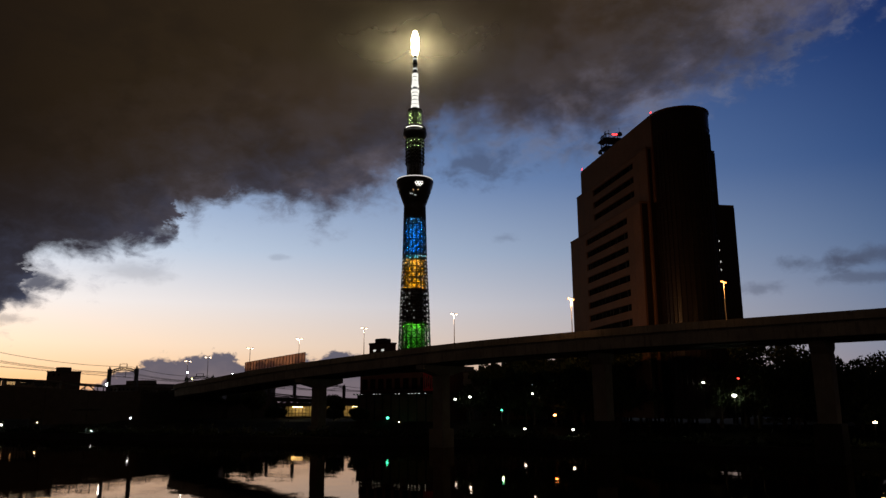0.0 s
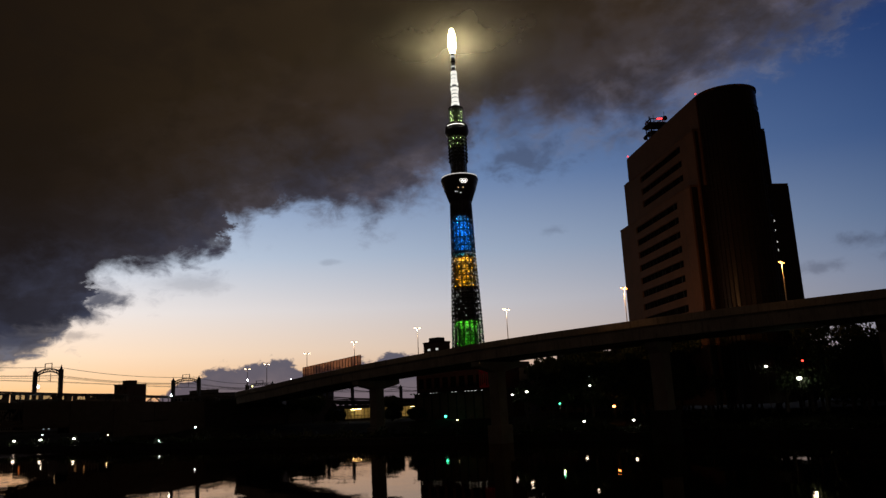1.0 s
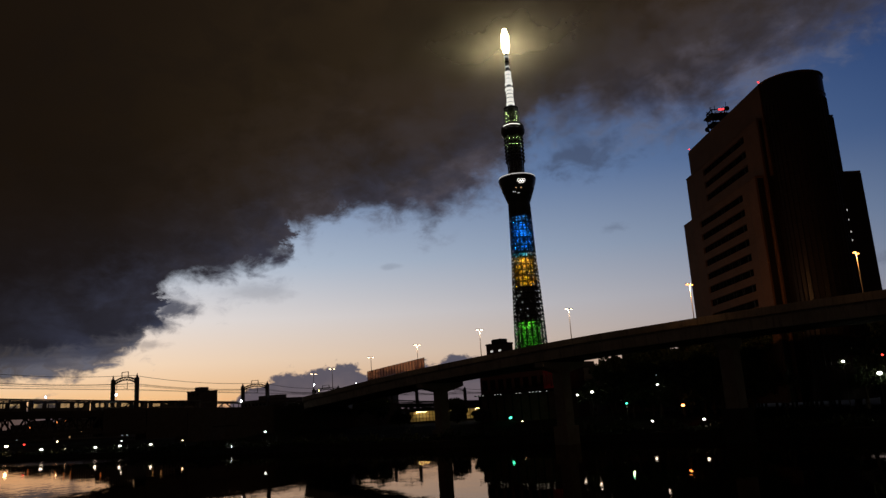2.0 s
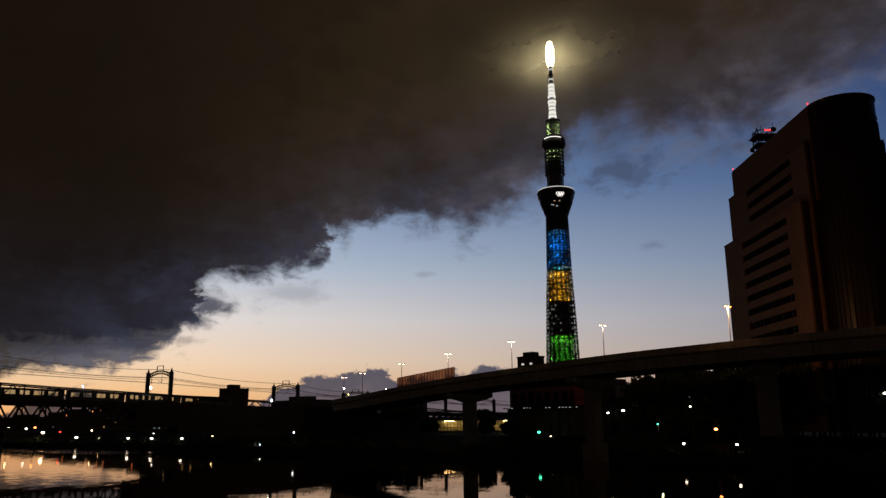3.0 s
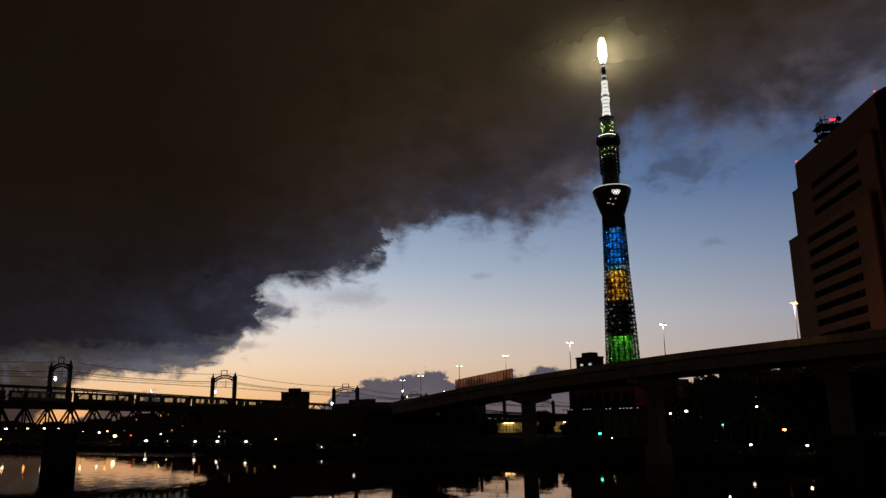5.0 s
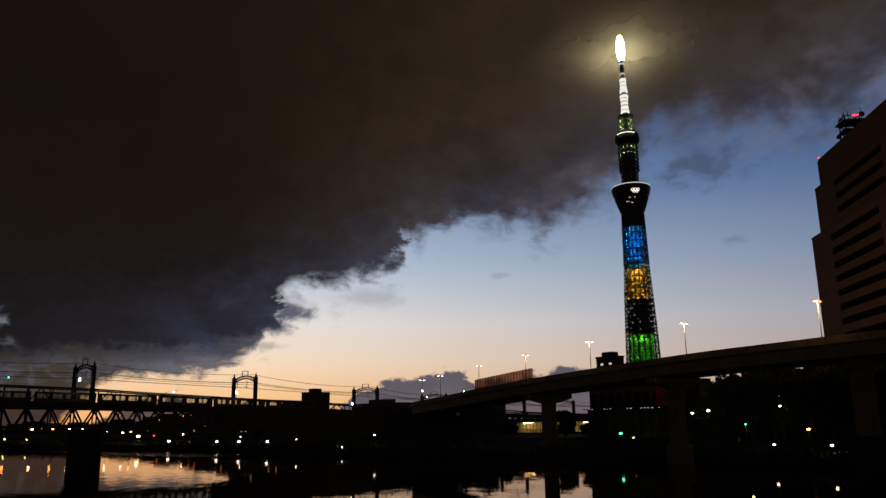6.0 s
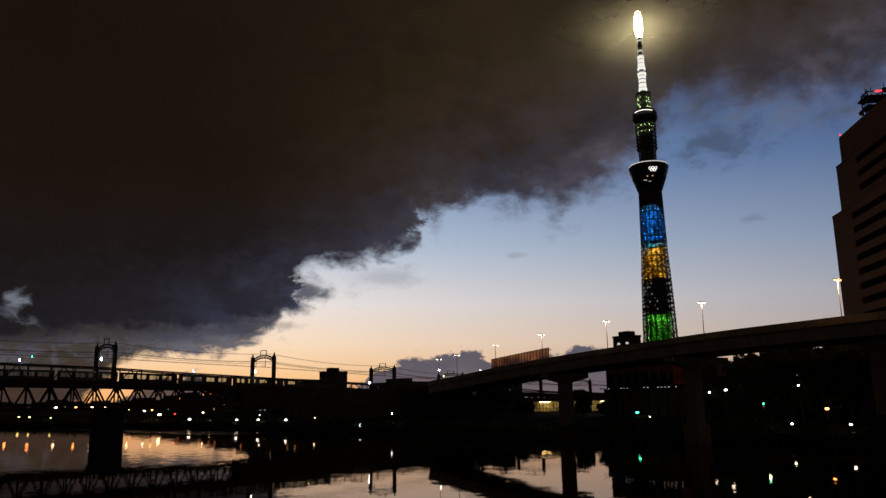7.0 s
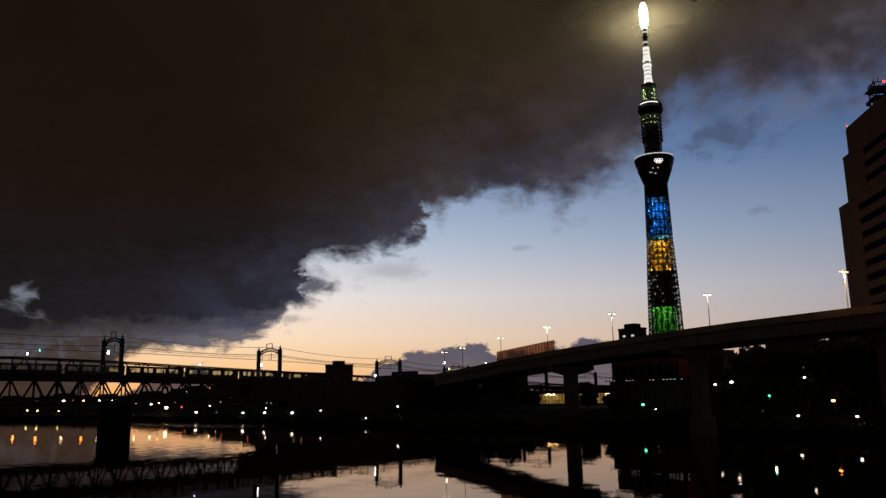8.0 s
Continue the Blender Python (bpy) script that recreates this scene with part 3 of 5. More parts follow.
def make_mist():
    """Thin cloud that drifts behind the tip of the mast and catches its light."""
    m = bpy.data.materials.new("thin_cloud")
    m.use_nodes = True
    n = Nodes(m.node_tree)
    o = n.add("ShaderNodeTexCoord").outputs["Object"]
    ln = n.add("ShaderNodeVectorMath", operation="LENGTH")
    sc = n.add("ShaderNodeMapping")
    n.put(sc.inputs[0], o)
    sc.inputs["Scale"].default_value = (1 / 430, 1 / 900, 1 / 250)
    n.put(ln.inputs[0], sc.outputs[0])
    fade = n.span(ln.outputs["Value"], 1.0, 0.05)
    puff, wisp = n.noise(o, 0.012, 3.0, 0.5, 0.0), n.noise(o, 0.018, 2.0, 0.4, 0.0)
    xyz = n.add("ShaderNodeSeparateXYZ")
    n.put(xyz.inputs[0], o)
    above = n.span(xyz.outputs[2], -70.0, 15.0, 0.3, 1.0)
    dense = n.math("MULTIPLY", n.math("MULTIPLY", fade, above), n.math("MULTIPLY", n.span(puff, 0.25, 0.75, 0.68, 1.0), n.span(wisp, 0.2, 0.8, 0.7, 1.0)))
    d, tr, mix = n.add("ShaderNodeBsdfDiffuse"), n.add("ShaderNodeBsdfTransparent"), n.add("ShaderNodeMixShader")
    d.inputs[0].default_value = (0.8, 0.8, 0.8, 1)
    n.put(mix.inputs[0], n.math("MULTIPLY", dense, 0.5)), n.put(mix.inputs[1], tr.outputs[0]), n.put(mix.inputs[2], d.outputs[0])
    out = n.add("ShaderNodeOutputMaterial")
    n.put(out.inputs[0], mix.outputs[0])
    bm = bmesh.new()
    nx, nz = 56, 40
    rows = []
    for j in range(nz + 1):
        row = []
        for i in range(nx + 1):
            x, z = 1040 * (i / nx - 0.5), 600 * (j / nz - 0.5)
            y = 44 - 0.06 * z + 3 * noise.fractal(Vector((x * 0.008, z * 0.011, 3.0)), 1.0, 2.0, 3)
            row.append(bm.verts.new((x, y, z)))
        rows.append(row)
    for a, b in zip(rows, rows[1:]):
        for i in range(nx):
            bm.faces.new((a[i], a[i + 1], b[i + 1], b[i]))
    ob = part("drifting_cloud", bm, m, smooth=True)
    ob.location = (-49.0, 1199.1, 622)
    tagged(ob, "thin pale cloud drifting round the mast's lit tip", "cloud", kind="stuff")


make_mist()


# ------------------------------------------------------------------ the office tower
def make_office():
    base = thing("office_tower", pose(63.6, 193.9, 4.0, rz=math.degrees(math.atan2(0.188, 0.982))), "tall tan-tiled office slab with a dark rounded end and stepped sides", "building")
    bm = bmesh.new()
    W = 8.0
    pts = [(W, 52), (-7.5, 52)] + [(0.25 - 7.75 * math.cos(a * math.pi / 20), -7.6 * math.sin(a * math.pi / 20)) for a in range(21)]
    lo, hi = [[bm.verts.new((x, y, z)) for x, y in pts] for z in (0, 80)]
    for k in range(len(pts)):
        bm.faces.new((lo[k], lo[(k + 1) % len(pts)], hi[(k + 1) % len(pts)], hi[k]))
    bm.faces.new(lo), bm.faces.new(hi)
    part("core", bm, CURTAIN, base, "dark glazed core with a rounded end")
    s = Soup()
    for a in range(1, 20):
        x, y = 0.25 - 7.8 * math.cos(a * math.pi / 20), -7.65 * math.sin(a * math.pi / 20)
        s.box(x - 0.08, x + 0.08, y - 0.12, y + 0.12, 8, 74)
    tagged(s.part("mullions", CURTAIN, base), kind="stuff")
    s = Soup()
    ring = [(0.25 - 7.8 * math.cos(a * math.pi / 20), -7.66 * math.sin(a * math.pi / 20)) for a in range(21)]
    for z in list(np.arange(10, 74, 4.0)) + [75.2]:
        for p, q in zip(ring, ring[1:]):
            s.bar((*p, z), (*q, z), 0.12)
    tagged(s.part("floor_banding", CURTAIN, base), kind="stuff")
    s = Soup()
    rim = [(-7.5, 52)] + ring + [(W, 52), (-7.5, 52)]
    for p, q in zip(rim, rim[1:]):
        s.bar((*p, 80.2), (*q, 80.2), 0.3)
    s.part("parapet", TILE, base)
    part("upper_cladding", box(bmesh.new(), -7.9, -7.45, 0, 52.2, 56, 80, 0.05), TILE, base)
    tiers = ((-9.3, 10.8, 1, 53, 71, [68.9, 64.9, 60.9], 9.5, 39.0), (-11.5, 15.9, 2, 54.5, 56, [53.2 - 4.0 * k for k in range(13)], 10.4, 41.0))
    for u0, u1, v0, v1, top, strips, w0, w1 in tiers:
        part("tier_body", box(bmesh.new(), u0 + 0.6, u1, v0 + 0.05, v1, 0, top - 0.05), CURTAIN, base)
        part("side_cladding", box(bmesh.new(), u0, u0 + 0.55, v0, w0, 0, top, 0.04), TILE, base)
        part("side_cladding", box(bmesh.new(), u0, u0 + 0.55, w1, v1 + 0.1, 0, top, 0.04), TILE, base)
        part("roof_edge", box(bmesh.new(), u0 - 0.1, u1 + 0.1, v0 - 0.1, v1 + 0.15, top, top + 0.5, 0.06), TILE, base)
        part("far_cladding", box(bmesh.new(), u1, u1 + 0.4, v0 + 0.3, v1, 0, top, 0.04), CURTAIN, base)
        edges = [top] + [z for c in strips for z in (c + 0.95, c - 0.95)] + [0]
        for hi_z, lo_z in zip(edges[::2], edges[1::2]):
            if hi_z - lo_z > 0.1:
                part("spandrel", box(bmesh.new(), u0, u0 + 0.55, w0 + 0.02, w1 - 0.02, lo_z, hi_z, 0.03), TILE, base)
        for c in strips:
            win = part("window_strip", box(bmesh.new(), u0 + 0.45, u0 + 0.58, w0, w1, c - 0.95, c + 0.95), DARKGLASS, base)
            s = Soup()
            for v in np.arange(w0 + 3.0, w1 - 0.5, 6.0):
                s.box(u0 + 0.4, u0 + 0.46, v - 0.05, v + 0.05, c - 0.95, c + 0.95)
            tagged(s.part("mullions", CURTAIN, win), kind="stuff")
        for v in np.arange(v0 + 5, v1, 5.2):  # tile courses
            Soup().box(u0 - 0.012, u0 + 0.02, v - 0.04, v + 0.04, 1, top - 0.3).part("joint", STEEL, base)
    # lamps and small lit windows
    lamp = bmesh.new()
    bmesh.ops.create_icosphere(lamp, subdivisions=1, radius=0.26)
    first = part("obstruction_light", lamp, LED_RED, base, "small red warning lamp")
    first.location = (-7.6, 0.2, 81.0)
    for p in ((-7.6, 51.5, 81.0), (7.7, -2.2, 62.0), (0.0, 51.0, 82.0)):
        share("obstruction_light", first.data, base, Matrix.Translation(p))
    for v, z in ((-2.7, 45), (-2.6, 42.6), (-2.8, 39.5), (-2.7, 37.4), (-2.6, 34.2)):
        Soup().box(7.5, 7.9, v - 0.25, v + 0.25, z, z + 0.4).part("lit_window", LED_WHITE_DIM, base)


def make_roof_mast():
    m = pose(63.6, 193.9, 84.0, rz=math.degrees(math.atan2(0.188, 0.982))) @ pose(-3.2, 38, 0)
    base = thing("roof_mast", m, "dark lattice aerial mast with dishes and red lamps on the roof", "antenna")
    s = Soup()
    for x, y in ((-2, -2), (2, -2), (2, 2), (-2, 2)):
        s.bar((x, y, 0), (x, y, 8.2), 0.22)
    for z in (1.5, 4.0, 6.6, 8.2):
        for (a, b), (c, d) in zip(((-2, -2), (2, -2), (2, 2), (-2, 2)), ((2, -2), (2, 2), (-2, 2), (-2, -2))):
            s.bar((a, b, z), (c, d, z), 0.18)
            if z < 8:
                s.bar((a, b, z), (c, d, z + 2.4), 0.12)
    s.part("frame", STEEL, base)
    part("platform", box(bmesh.new(), -2.9, 2.9, -2.9, 2.9, 6.4, 6.8, 0.05), STEEL, base)
    part("platform", box(bmesh.new(), -2.6, 2.6, -2.6, 2.6, 3.8, 4.1, 0.05), STEEL, base)
    for x, y, z, r in ((-3.4, -1.6, 5.2, 0.9), (-3.2, 0.5, 2.6, 0.7), (1.4, -2.9, 2.9, 0.8), (2.6, -2.4, 8.2, 0.8)):
        bm = lathe(bmesh.new(), [(0.1, -0.35), (r, 0), (r, 0.15), (0.1, 0.1)], 16)
        bm.transform(Matrix.Translation((x, y, z)) @ Matrix.Rotation(radians(90), 4, "X"))
        part("dish", bm, STEEL, base)
    for x in (-2.7, -1.2, 2.4):
        Soup().bar((x, -2.5, 6.8), (x, -2.5, 9.6 + 0.3 * x), 0.08).part("whip_aerial", STEEL, base)
    part("red_lamp", box(bmesh.new(), -0.2, 1.6, -2.9, -2.5, 7.7, 8.1, 0.1), LED_RED, base, "red warning lamp")


make_office()
make_roof_mast()


# ------------------------------------------------------------------ the elevated expressway
E0, EU = Vector((56.9, 150)), Vector((-0.772, 0.65))
EN = Vector((0.66, 0.76))
HEIGHT = [(-420, 24.2), (-27, 24.1), (18, 24.2), (37, 23.9), (70, 23.4), (104, 21.9), (128, 20.8), (159, 18.9), (171, 17.8), (184, 16.8), (195, 15.9), (225, 14.6), (300, 13.4), (700, 12.5)]
ALONG = math.atan2(EU.y, EU.x)


def road_top(s):
    xs, zs = zip(*HEIGHT)
    return float(sum(np.interp(s + d, xs, zs) for d in (-12, -6, 0, 6, 12)) / 5)


def road_frame(s):
    """A place on the road's river edge and the way across it; past s = 199 the road bends inland."""
    if s <= 199:
        return E0 + EU * s, EN
    turn = min((s - 199) / 22, radians(38))
    rest = max(0.0, s - 199 - 22 * radians(38))
    spin = lambda v, a: Vector((v.x * math.cos(a) + v.y * math.sin(a), -v.x * math.sin(a) + v.y * math.cos(a)))
    p = E0 + EU * 199 + EN * 22 - spin(EN, turn) * 22 + spin(EU, turn) * rest
    return p, spin(EN, turn)


def on_road(s, across=0.0, up=0.0):
    p, n = road_frame(s)
    p = p + n * across
    return Vector((p.x, p.y, road_top(s) + up))


PIERS = [-211, -162, -113, -64, -14.0, 33.5, 82.5, 133, 181, 228, 280]


def make_expressway():
    base = thing("expressway", pose(0, 0, 0), "elevated concrete expressway on hammerhead piers along the far bank", "expressway", kind="structure")
    cuts = [-420] + PIERS
    for a, b in zip(cuts, cuts[1:]):
        n = max(2, round((b - a) / 5))
        path = [(on_road(q), road_frame(q)[1]) for q in (a + 0.01 + (b - a - 0.02) * k / n for k in range(n + 1))]
        part("parapet", sweep(bmesh.new(), path, [(0, 0), (0.35, 0), (0.35, -1.2), (0.35, -1.6), (0.0, -1.6)]), CONCRETE, base)
        part("parapet", sweep(bmesh.new(), path, [(17.65, 0), (18, 0), (18, -1.75), (17.65, -1.75)]), CONCRETE, base)
        part("kerb", sweep(bmesh.new(), path, [(0.36, -1.2), (1.09, -1.2), (1.09, -1.55), (0.36, -1.55)]), CONCRETE, base)
        part("road_slab", sweep(bmesh.new(), path, [(1.1, -1.2), (17.6, -1.2), (17.6, -2.1), (1.1, -2.1)]), CONCRETE, base)
        part("edge_girder", sweep(bmesh.new(), path, [(0.45, -2.12), (1.6, -2.12), (1.8, -4.4), (0.6, -4.4)]), CONCRETE, base)
        part("edge_girder", sweep(bmesh.new(), path, [(16.8, -2.1), (17.9, -2.1), (17.7, -4.5), (16.6, -4.5)]), CONCRETE, base)
        for g in (3.2, 7.2, 11.2, 14.2):
            part("girder", sweep(bmesh.new(), path, [(g, -2.1), (g + 1.0, -2.1), (g + 1.0, -4.7), (g, -4.7)]), STEEL, base)
    for s in PIERS:
        if 140 < s < 260:  # the slip road carries this stretch
            continue
        (p, across), top = road_frame(s), road_top(s)
        p = p + across * 8.5
        m = Matrix.Translation((p.x, p.y, 0)) @ Matrix.Rotation(math.atan2(across.y, across.x) + math.pi / 2, 4, "Z")
        col = box(bmesh.new(), -1.75, 1.75, -1.75, 1.75, -5.4, top - 7.0, 0.2)
        col.transform(m)
        pier = part("pier", col, PIER, base)
        foot = box(bmesh.new(), -2.5, 2.5, -2.5, 2.5, -5.4, 1.2 if s > 60 else 3.8, 0.2)
        foot.transform(m)
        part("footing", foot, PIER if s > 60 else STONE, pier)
        bm = bmesh.new()
        w = 8.6 if s > 60 else 3.4
        sec = [(-w, -4.75), (w, -4.75), (w, -5.9), (1.4, -7.6), (-1.4, -7.6), (-w, -5.9)]
        lo, hi = [[bm.verts.new((x, y, top + z)) for y, z in sec] for x in (-1.5, 1.5)]
        for k in range(6):
            bm.faces.new((lo[k], lo[(k + 1) % 6], hi[(k + 1) % 6], hi[k]))
        bm.faces.new(lo), bm.faces.new(hi)
        bm.transform(m)
        part("crosshead", bm, PIER, pier)
        cap = box(bmesh.new(), -1.3, 1.3, -w - 0.15, 1.4 - w, top - 4.75, top - 4.0, 0.08)
        cap.transform(m)
        part("bearing_block", cap, PIER, pier)


def make_sound_barrier():
    base = thing("sound_barrier", pose(0, 0, 0), "row of upright panels on the expressway's edge glowing orange at dawn", "fence")
    a, b = 130.2, 161.0
    n = 20
    for k in range(n + 1):
        s = a + (b - a) * k / n
        foot, tip = on_road(s, 0.2, -0.02), on_road(s, 0.2, 3.15)
        Soup().bar(foot, tip, 0.14).part("post", STEEL, base)
        if k < n:
            t = s + (b - a) / n
            q = [on_road(s + 0.18, 0.2, 0.1), on_road(t - 0.18, 0.2, 0.1), on_road(t - 0.18, 0.2, 3.0), on_road(s + 0.18, 0.2, 3.0)]
            bm = bmesh.new()
            off = Vector((*EN, 0)) * 0.06
            lo, hi = [bm.verts.new(p - off) for p in q], [bm.verts.new(p + off) for p in q]
            for i in range(4):
                bm.faces.new((lo[i], lo[(i + 1) % 4], hi[(i + 1) % 4], hi[i]))
            bm.faces.new(lo), bm.faces.new(hi)
            part("panel", bm, FROST, base)
    for up in (0.08, 3.12):
        s = Soup()
        s.bar(on_road(a, 0.2, up), on_road(b, 0.2, up), 0.09)
        s.part("rail", STEEL, base)


def frosted():
    m = bpy.data.materials.new("frosted_barrier_panel")
    m.use_nodes = True
    n = Nodes(m.node_tree)
    t, d, tr = n.add("ShaderNodeBsdfTranslucent"), n.add("ShaderNodeBsdfDiffuse"), n.add("ShaderNodeBsdfTransparent")
    t.inputs[0].default_value, d.inputs[0].default_value, tr.inputs[0].default_value = (0.8, 0.45, 0.3, 1), (0.5, 0.3, 0.2, 1), (0.85, 0.62, 0.5, 1)
    a, b = n.add("ShaderNodeMixShader"), n.add("ShaderNodeMixShader")
    a.inputs[0].default_value, b.inputs[0].default_value = 0.2, 0.5
    n.put(a.inputs[1], t.outputs[0]), n.put(a.inputs[2], d.outputs[0])
    n.put(b.inputs[1], a.outputs[0]), n.put(b.inputs[2], tr.outputs[0])
    out = n.add("ShaderNodeOutputMaterial")
    n.put(out.inputs[0], b.outputs[0])
    return m


FROST = frosted()
make_expressway()
make_sound_barrier()


def make_road_lamps():
    def one(mat, label):
        base = thing("street_lamp", pose(0, 0, 0), label, "street lamp", "lamps along the expressway")
        Soup().bar((0, 0, 0), (0, 0, 8.6), 0.13, 6, 0.08).part("pole", LAMPSTEEL, base)
        for side in (-1, 1):
            Soup().bar((0, 0, 8.5), (side * 0.5, 0, 8.95), 0.07, 5).part("arm", LAMPSTEEL, base)
            bm = box(bmesh.new(), side * 0.85 - 0.5, side * 0.85 + 0.5, -0.22, 0.22, 8.92, 9.12, 0.05)
            head = part("lamp_head", bm, LAMPSTEEL, base)
            part("lens", box(bmesh.new(), side * 0.85 - 0.36, side * 0.85 + 0.36, -0.18, 0.18, 8.78, 8.93, 0.04), mat, head, "glowing lens")
        return base

    warm, pale = one(ROADWARM, "slim street lamp with two glowing orange heads"), one(ROADPALE, "slim street lamp with two glowing pale heads")
    used = set()
    for s, kind in ((1, warm), (36.3, warm), (71.3, pale), (104.9, pale), (134, pale), (159.4, pale), (184, pale), (197, pale), (-34, warm), (-69, warm)):
        p = on_road(s, 0.75, -1.2)
        m = Matrix.Translation(p) @ Matrix.Rotation(ALONG + math.pi / 2, 4, "Z")
        if kind in used:
            copy_thing(kind, m)
        else:
            used.add(kind)
            kind.matrix_world = m
    for s, power, col in ((1, 1000, (1.0, 0.42, 0.12)), (36.3, 4600, (1.0, 0.45, 0.16)), (71.3, 900, (1.0, 0.66, 0.4)), (104.9, 900, (1.0, 0.66, 0.4)), (134, 900, (1.0, 0.6, 0.35))):
        l = bpy.data.lights.new("road_lamp_light", "POINT")
        l.energy, l.color, l.shadow_soft_size = power, col, 0.35
        new("road_lamp_light", l).location = on_road(s, -0.1, 7.2)


LAMPSTEEL = material("galvanised_lamp_steel", (0.5, 0.49, 0.47), 0.5, 0.0, vary=0.1, scale=3)
ROADWARM = glow("sodium_lamp", (1.0, 0.30, 0.05), 9)
ROADPALE = glow("pale_road_lamp", (1.0, 0.72, 0.45), 9)
make_road_lamps()


# ------------------------------------------------------------------ the railway bridge
B0, BU = Vector((-196.1, 216)), Vector((0.684, 0.74))
TALL = 1.75  # height of the bridge against its first module
BN = Vector((-0.752, 0.673))
RAIL = math.atan2(BU.y, BU.x)


def on_rail(s, across=0.0, z=0.0):
    """z is counted from the top chord, in modules; the bottom chord is level."""
    p = B0 + BU * s + BN * across * 1.25
    top = float(np.interp(s, [-260, -32, 1, 20, 61, 109, 140, 165, 190, 230, 420], [25.0, 22.5, 21.1, 19.8, 17.4, 14.8, 13.9, 13.4, 11.4, 10.2, 10.0]))
    return Vector((p.x, p.y, top + z * (top - 7.9) / 5.9))


def make_bridge():
    base = thing("railway_bridge", pose(0, 0, 0), "dark riveted steel truss railway bridge crossing the river", "bridge")
    ends = np.linspace(-250, 300, 79)
    for across in (0.0, 8.8):
        truss = Soup()
        for i, (a, b) in enumerate(zip(ends, ends[1:])):
            for z, r in ((-0.1, 0.35), (-2.35, 0.75), (-3.0, 0.75), (-5.7, 0.7), (-6.3, 0.5)):
                truss.bar(on_rail(a, across, z), on_rail(b, across, z), r)
            mid = (a + b) / 2
            truss.bar(on_rail(a, across, -3), on_rail(mid, across, -6), 0.42)
            truss.bar(on_rail(mid, across, -6), on_rail(b, across, -3), 0.42)
            truss.bar(on_rail(a, across, -3), on_rail(a, across, -6), 0.26)
            if across == 0.0 and i % 5 in (1, 3):
                truss.bar(on_rail(a, across, -2.3), on_rail(mid, across, -0.2), 0.26)
                truss.bar(on_rail(mid, across, -0.2), on_rail(b, across, -2.3), 0.26)
            truss.bar(on_rail(a, across, -0.1), on_rail(a, across, -2.4), 0.22)
        truss.part("truss", STEEL, base)
    path = [(on_rail(s, 0, -2.5), BN) for s in ends[::2]]
    low = [(on_rail(s, 0, -6.2), BN) for s in ends[::2]]
    part("deck", sweep(bmesh.new(), path, [(0.3, 0), (10.7, 0), (10.7, -1.0), (0.3, -1.0)]), STEEL, base)
    part("walkway", sweep(bmesh.new(), low, [(-1.6, 0), (0.2, 0), (0.2, -0.9), (-1.6, -0.9)]), STEEL, base)
    spans = [47, 62, 77, 92, 120, 148, 172]
    for a, b in zip(spans, spans[1:]):
        foot = 5.6 if a < 60 else 3.4 if a < 76 else 1.2
        for across in (-0.75, 9.4):
            bm = bmesh.new()
            rows = []
            for q in np.linspace(a + 0.1, b - 0.1, 4):
                p = on_rail(q, across, -1.7)
                rows.append([bm.verts.new((p.x + BN.x * w, p.y + BN.y * w, z)) for w, z in ((0, p.z), (0.3, p.z), (0.3, foot), (0, foot))])
            for u, v in zip(rows, rows[1:]):
                for k in range(4):
                    bm.faces.new((u[k], u[(k + 1) % 4], v[(k + 1) % 4], v[k]))
            bm.faces.new(rows[0]), bm.faces.new(rows[-1])
            part("plate_girder", bm, STEEL, base, "deep riveted plate girder of the approach")
    s = Soup()
    for a in ends:
        s.bar(on_rail(a, 0, -6), on_rail(a, 8.8, -6), 0.2)
    s.part("floor_beams", STEEL, base)
    for k in (2.4, 3.5, 5.5, 6.6):
        part("rail", sweep(bmesh.new(), path, [(k * 1.25, 0.2), (k * 1.25 + 0.08, 0.2), (k * 1.25 + 0.08, 0), (k * 1.25, 0)]), LAMPSTEEL, base)
    for s in (-130, 1.5, 92, 176, 262):
        p = B0 + BU * s + BN * 5.5
        top = on_rail(s, 0, -6.4).z
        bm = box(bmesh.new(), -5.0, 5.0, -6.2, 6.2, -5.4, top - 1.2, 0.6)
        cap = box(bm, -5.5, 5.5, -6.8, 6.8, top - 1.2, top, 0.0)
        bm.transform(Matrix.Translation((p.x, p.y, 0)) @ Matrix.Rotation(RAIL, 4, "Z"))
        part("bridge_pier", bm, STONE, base)


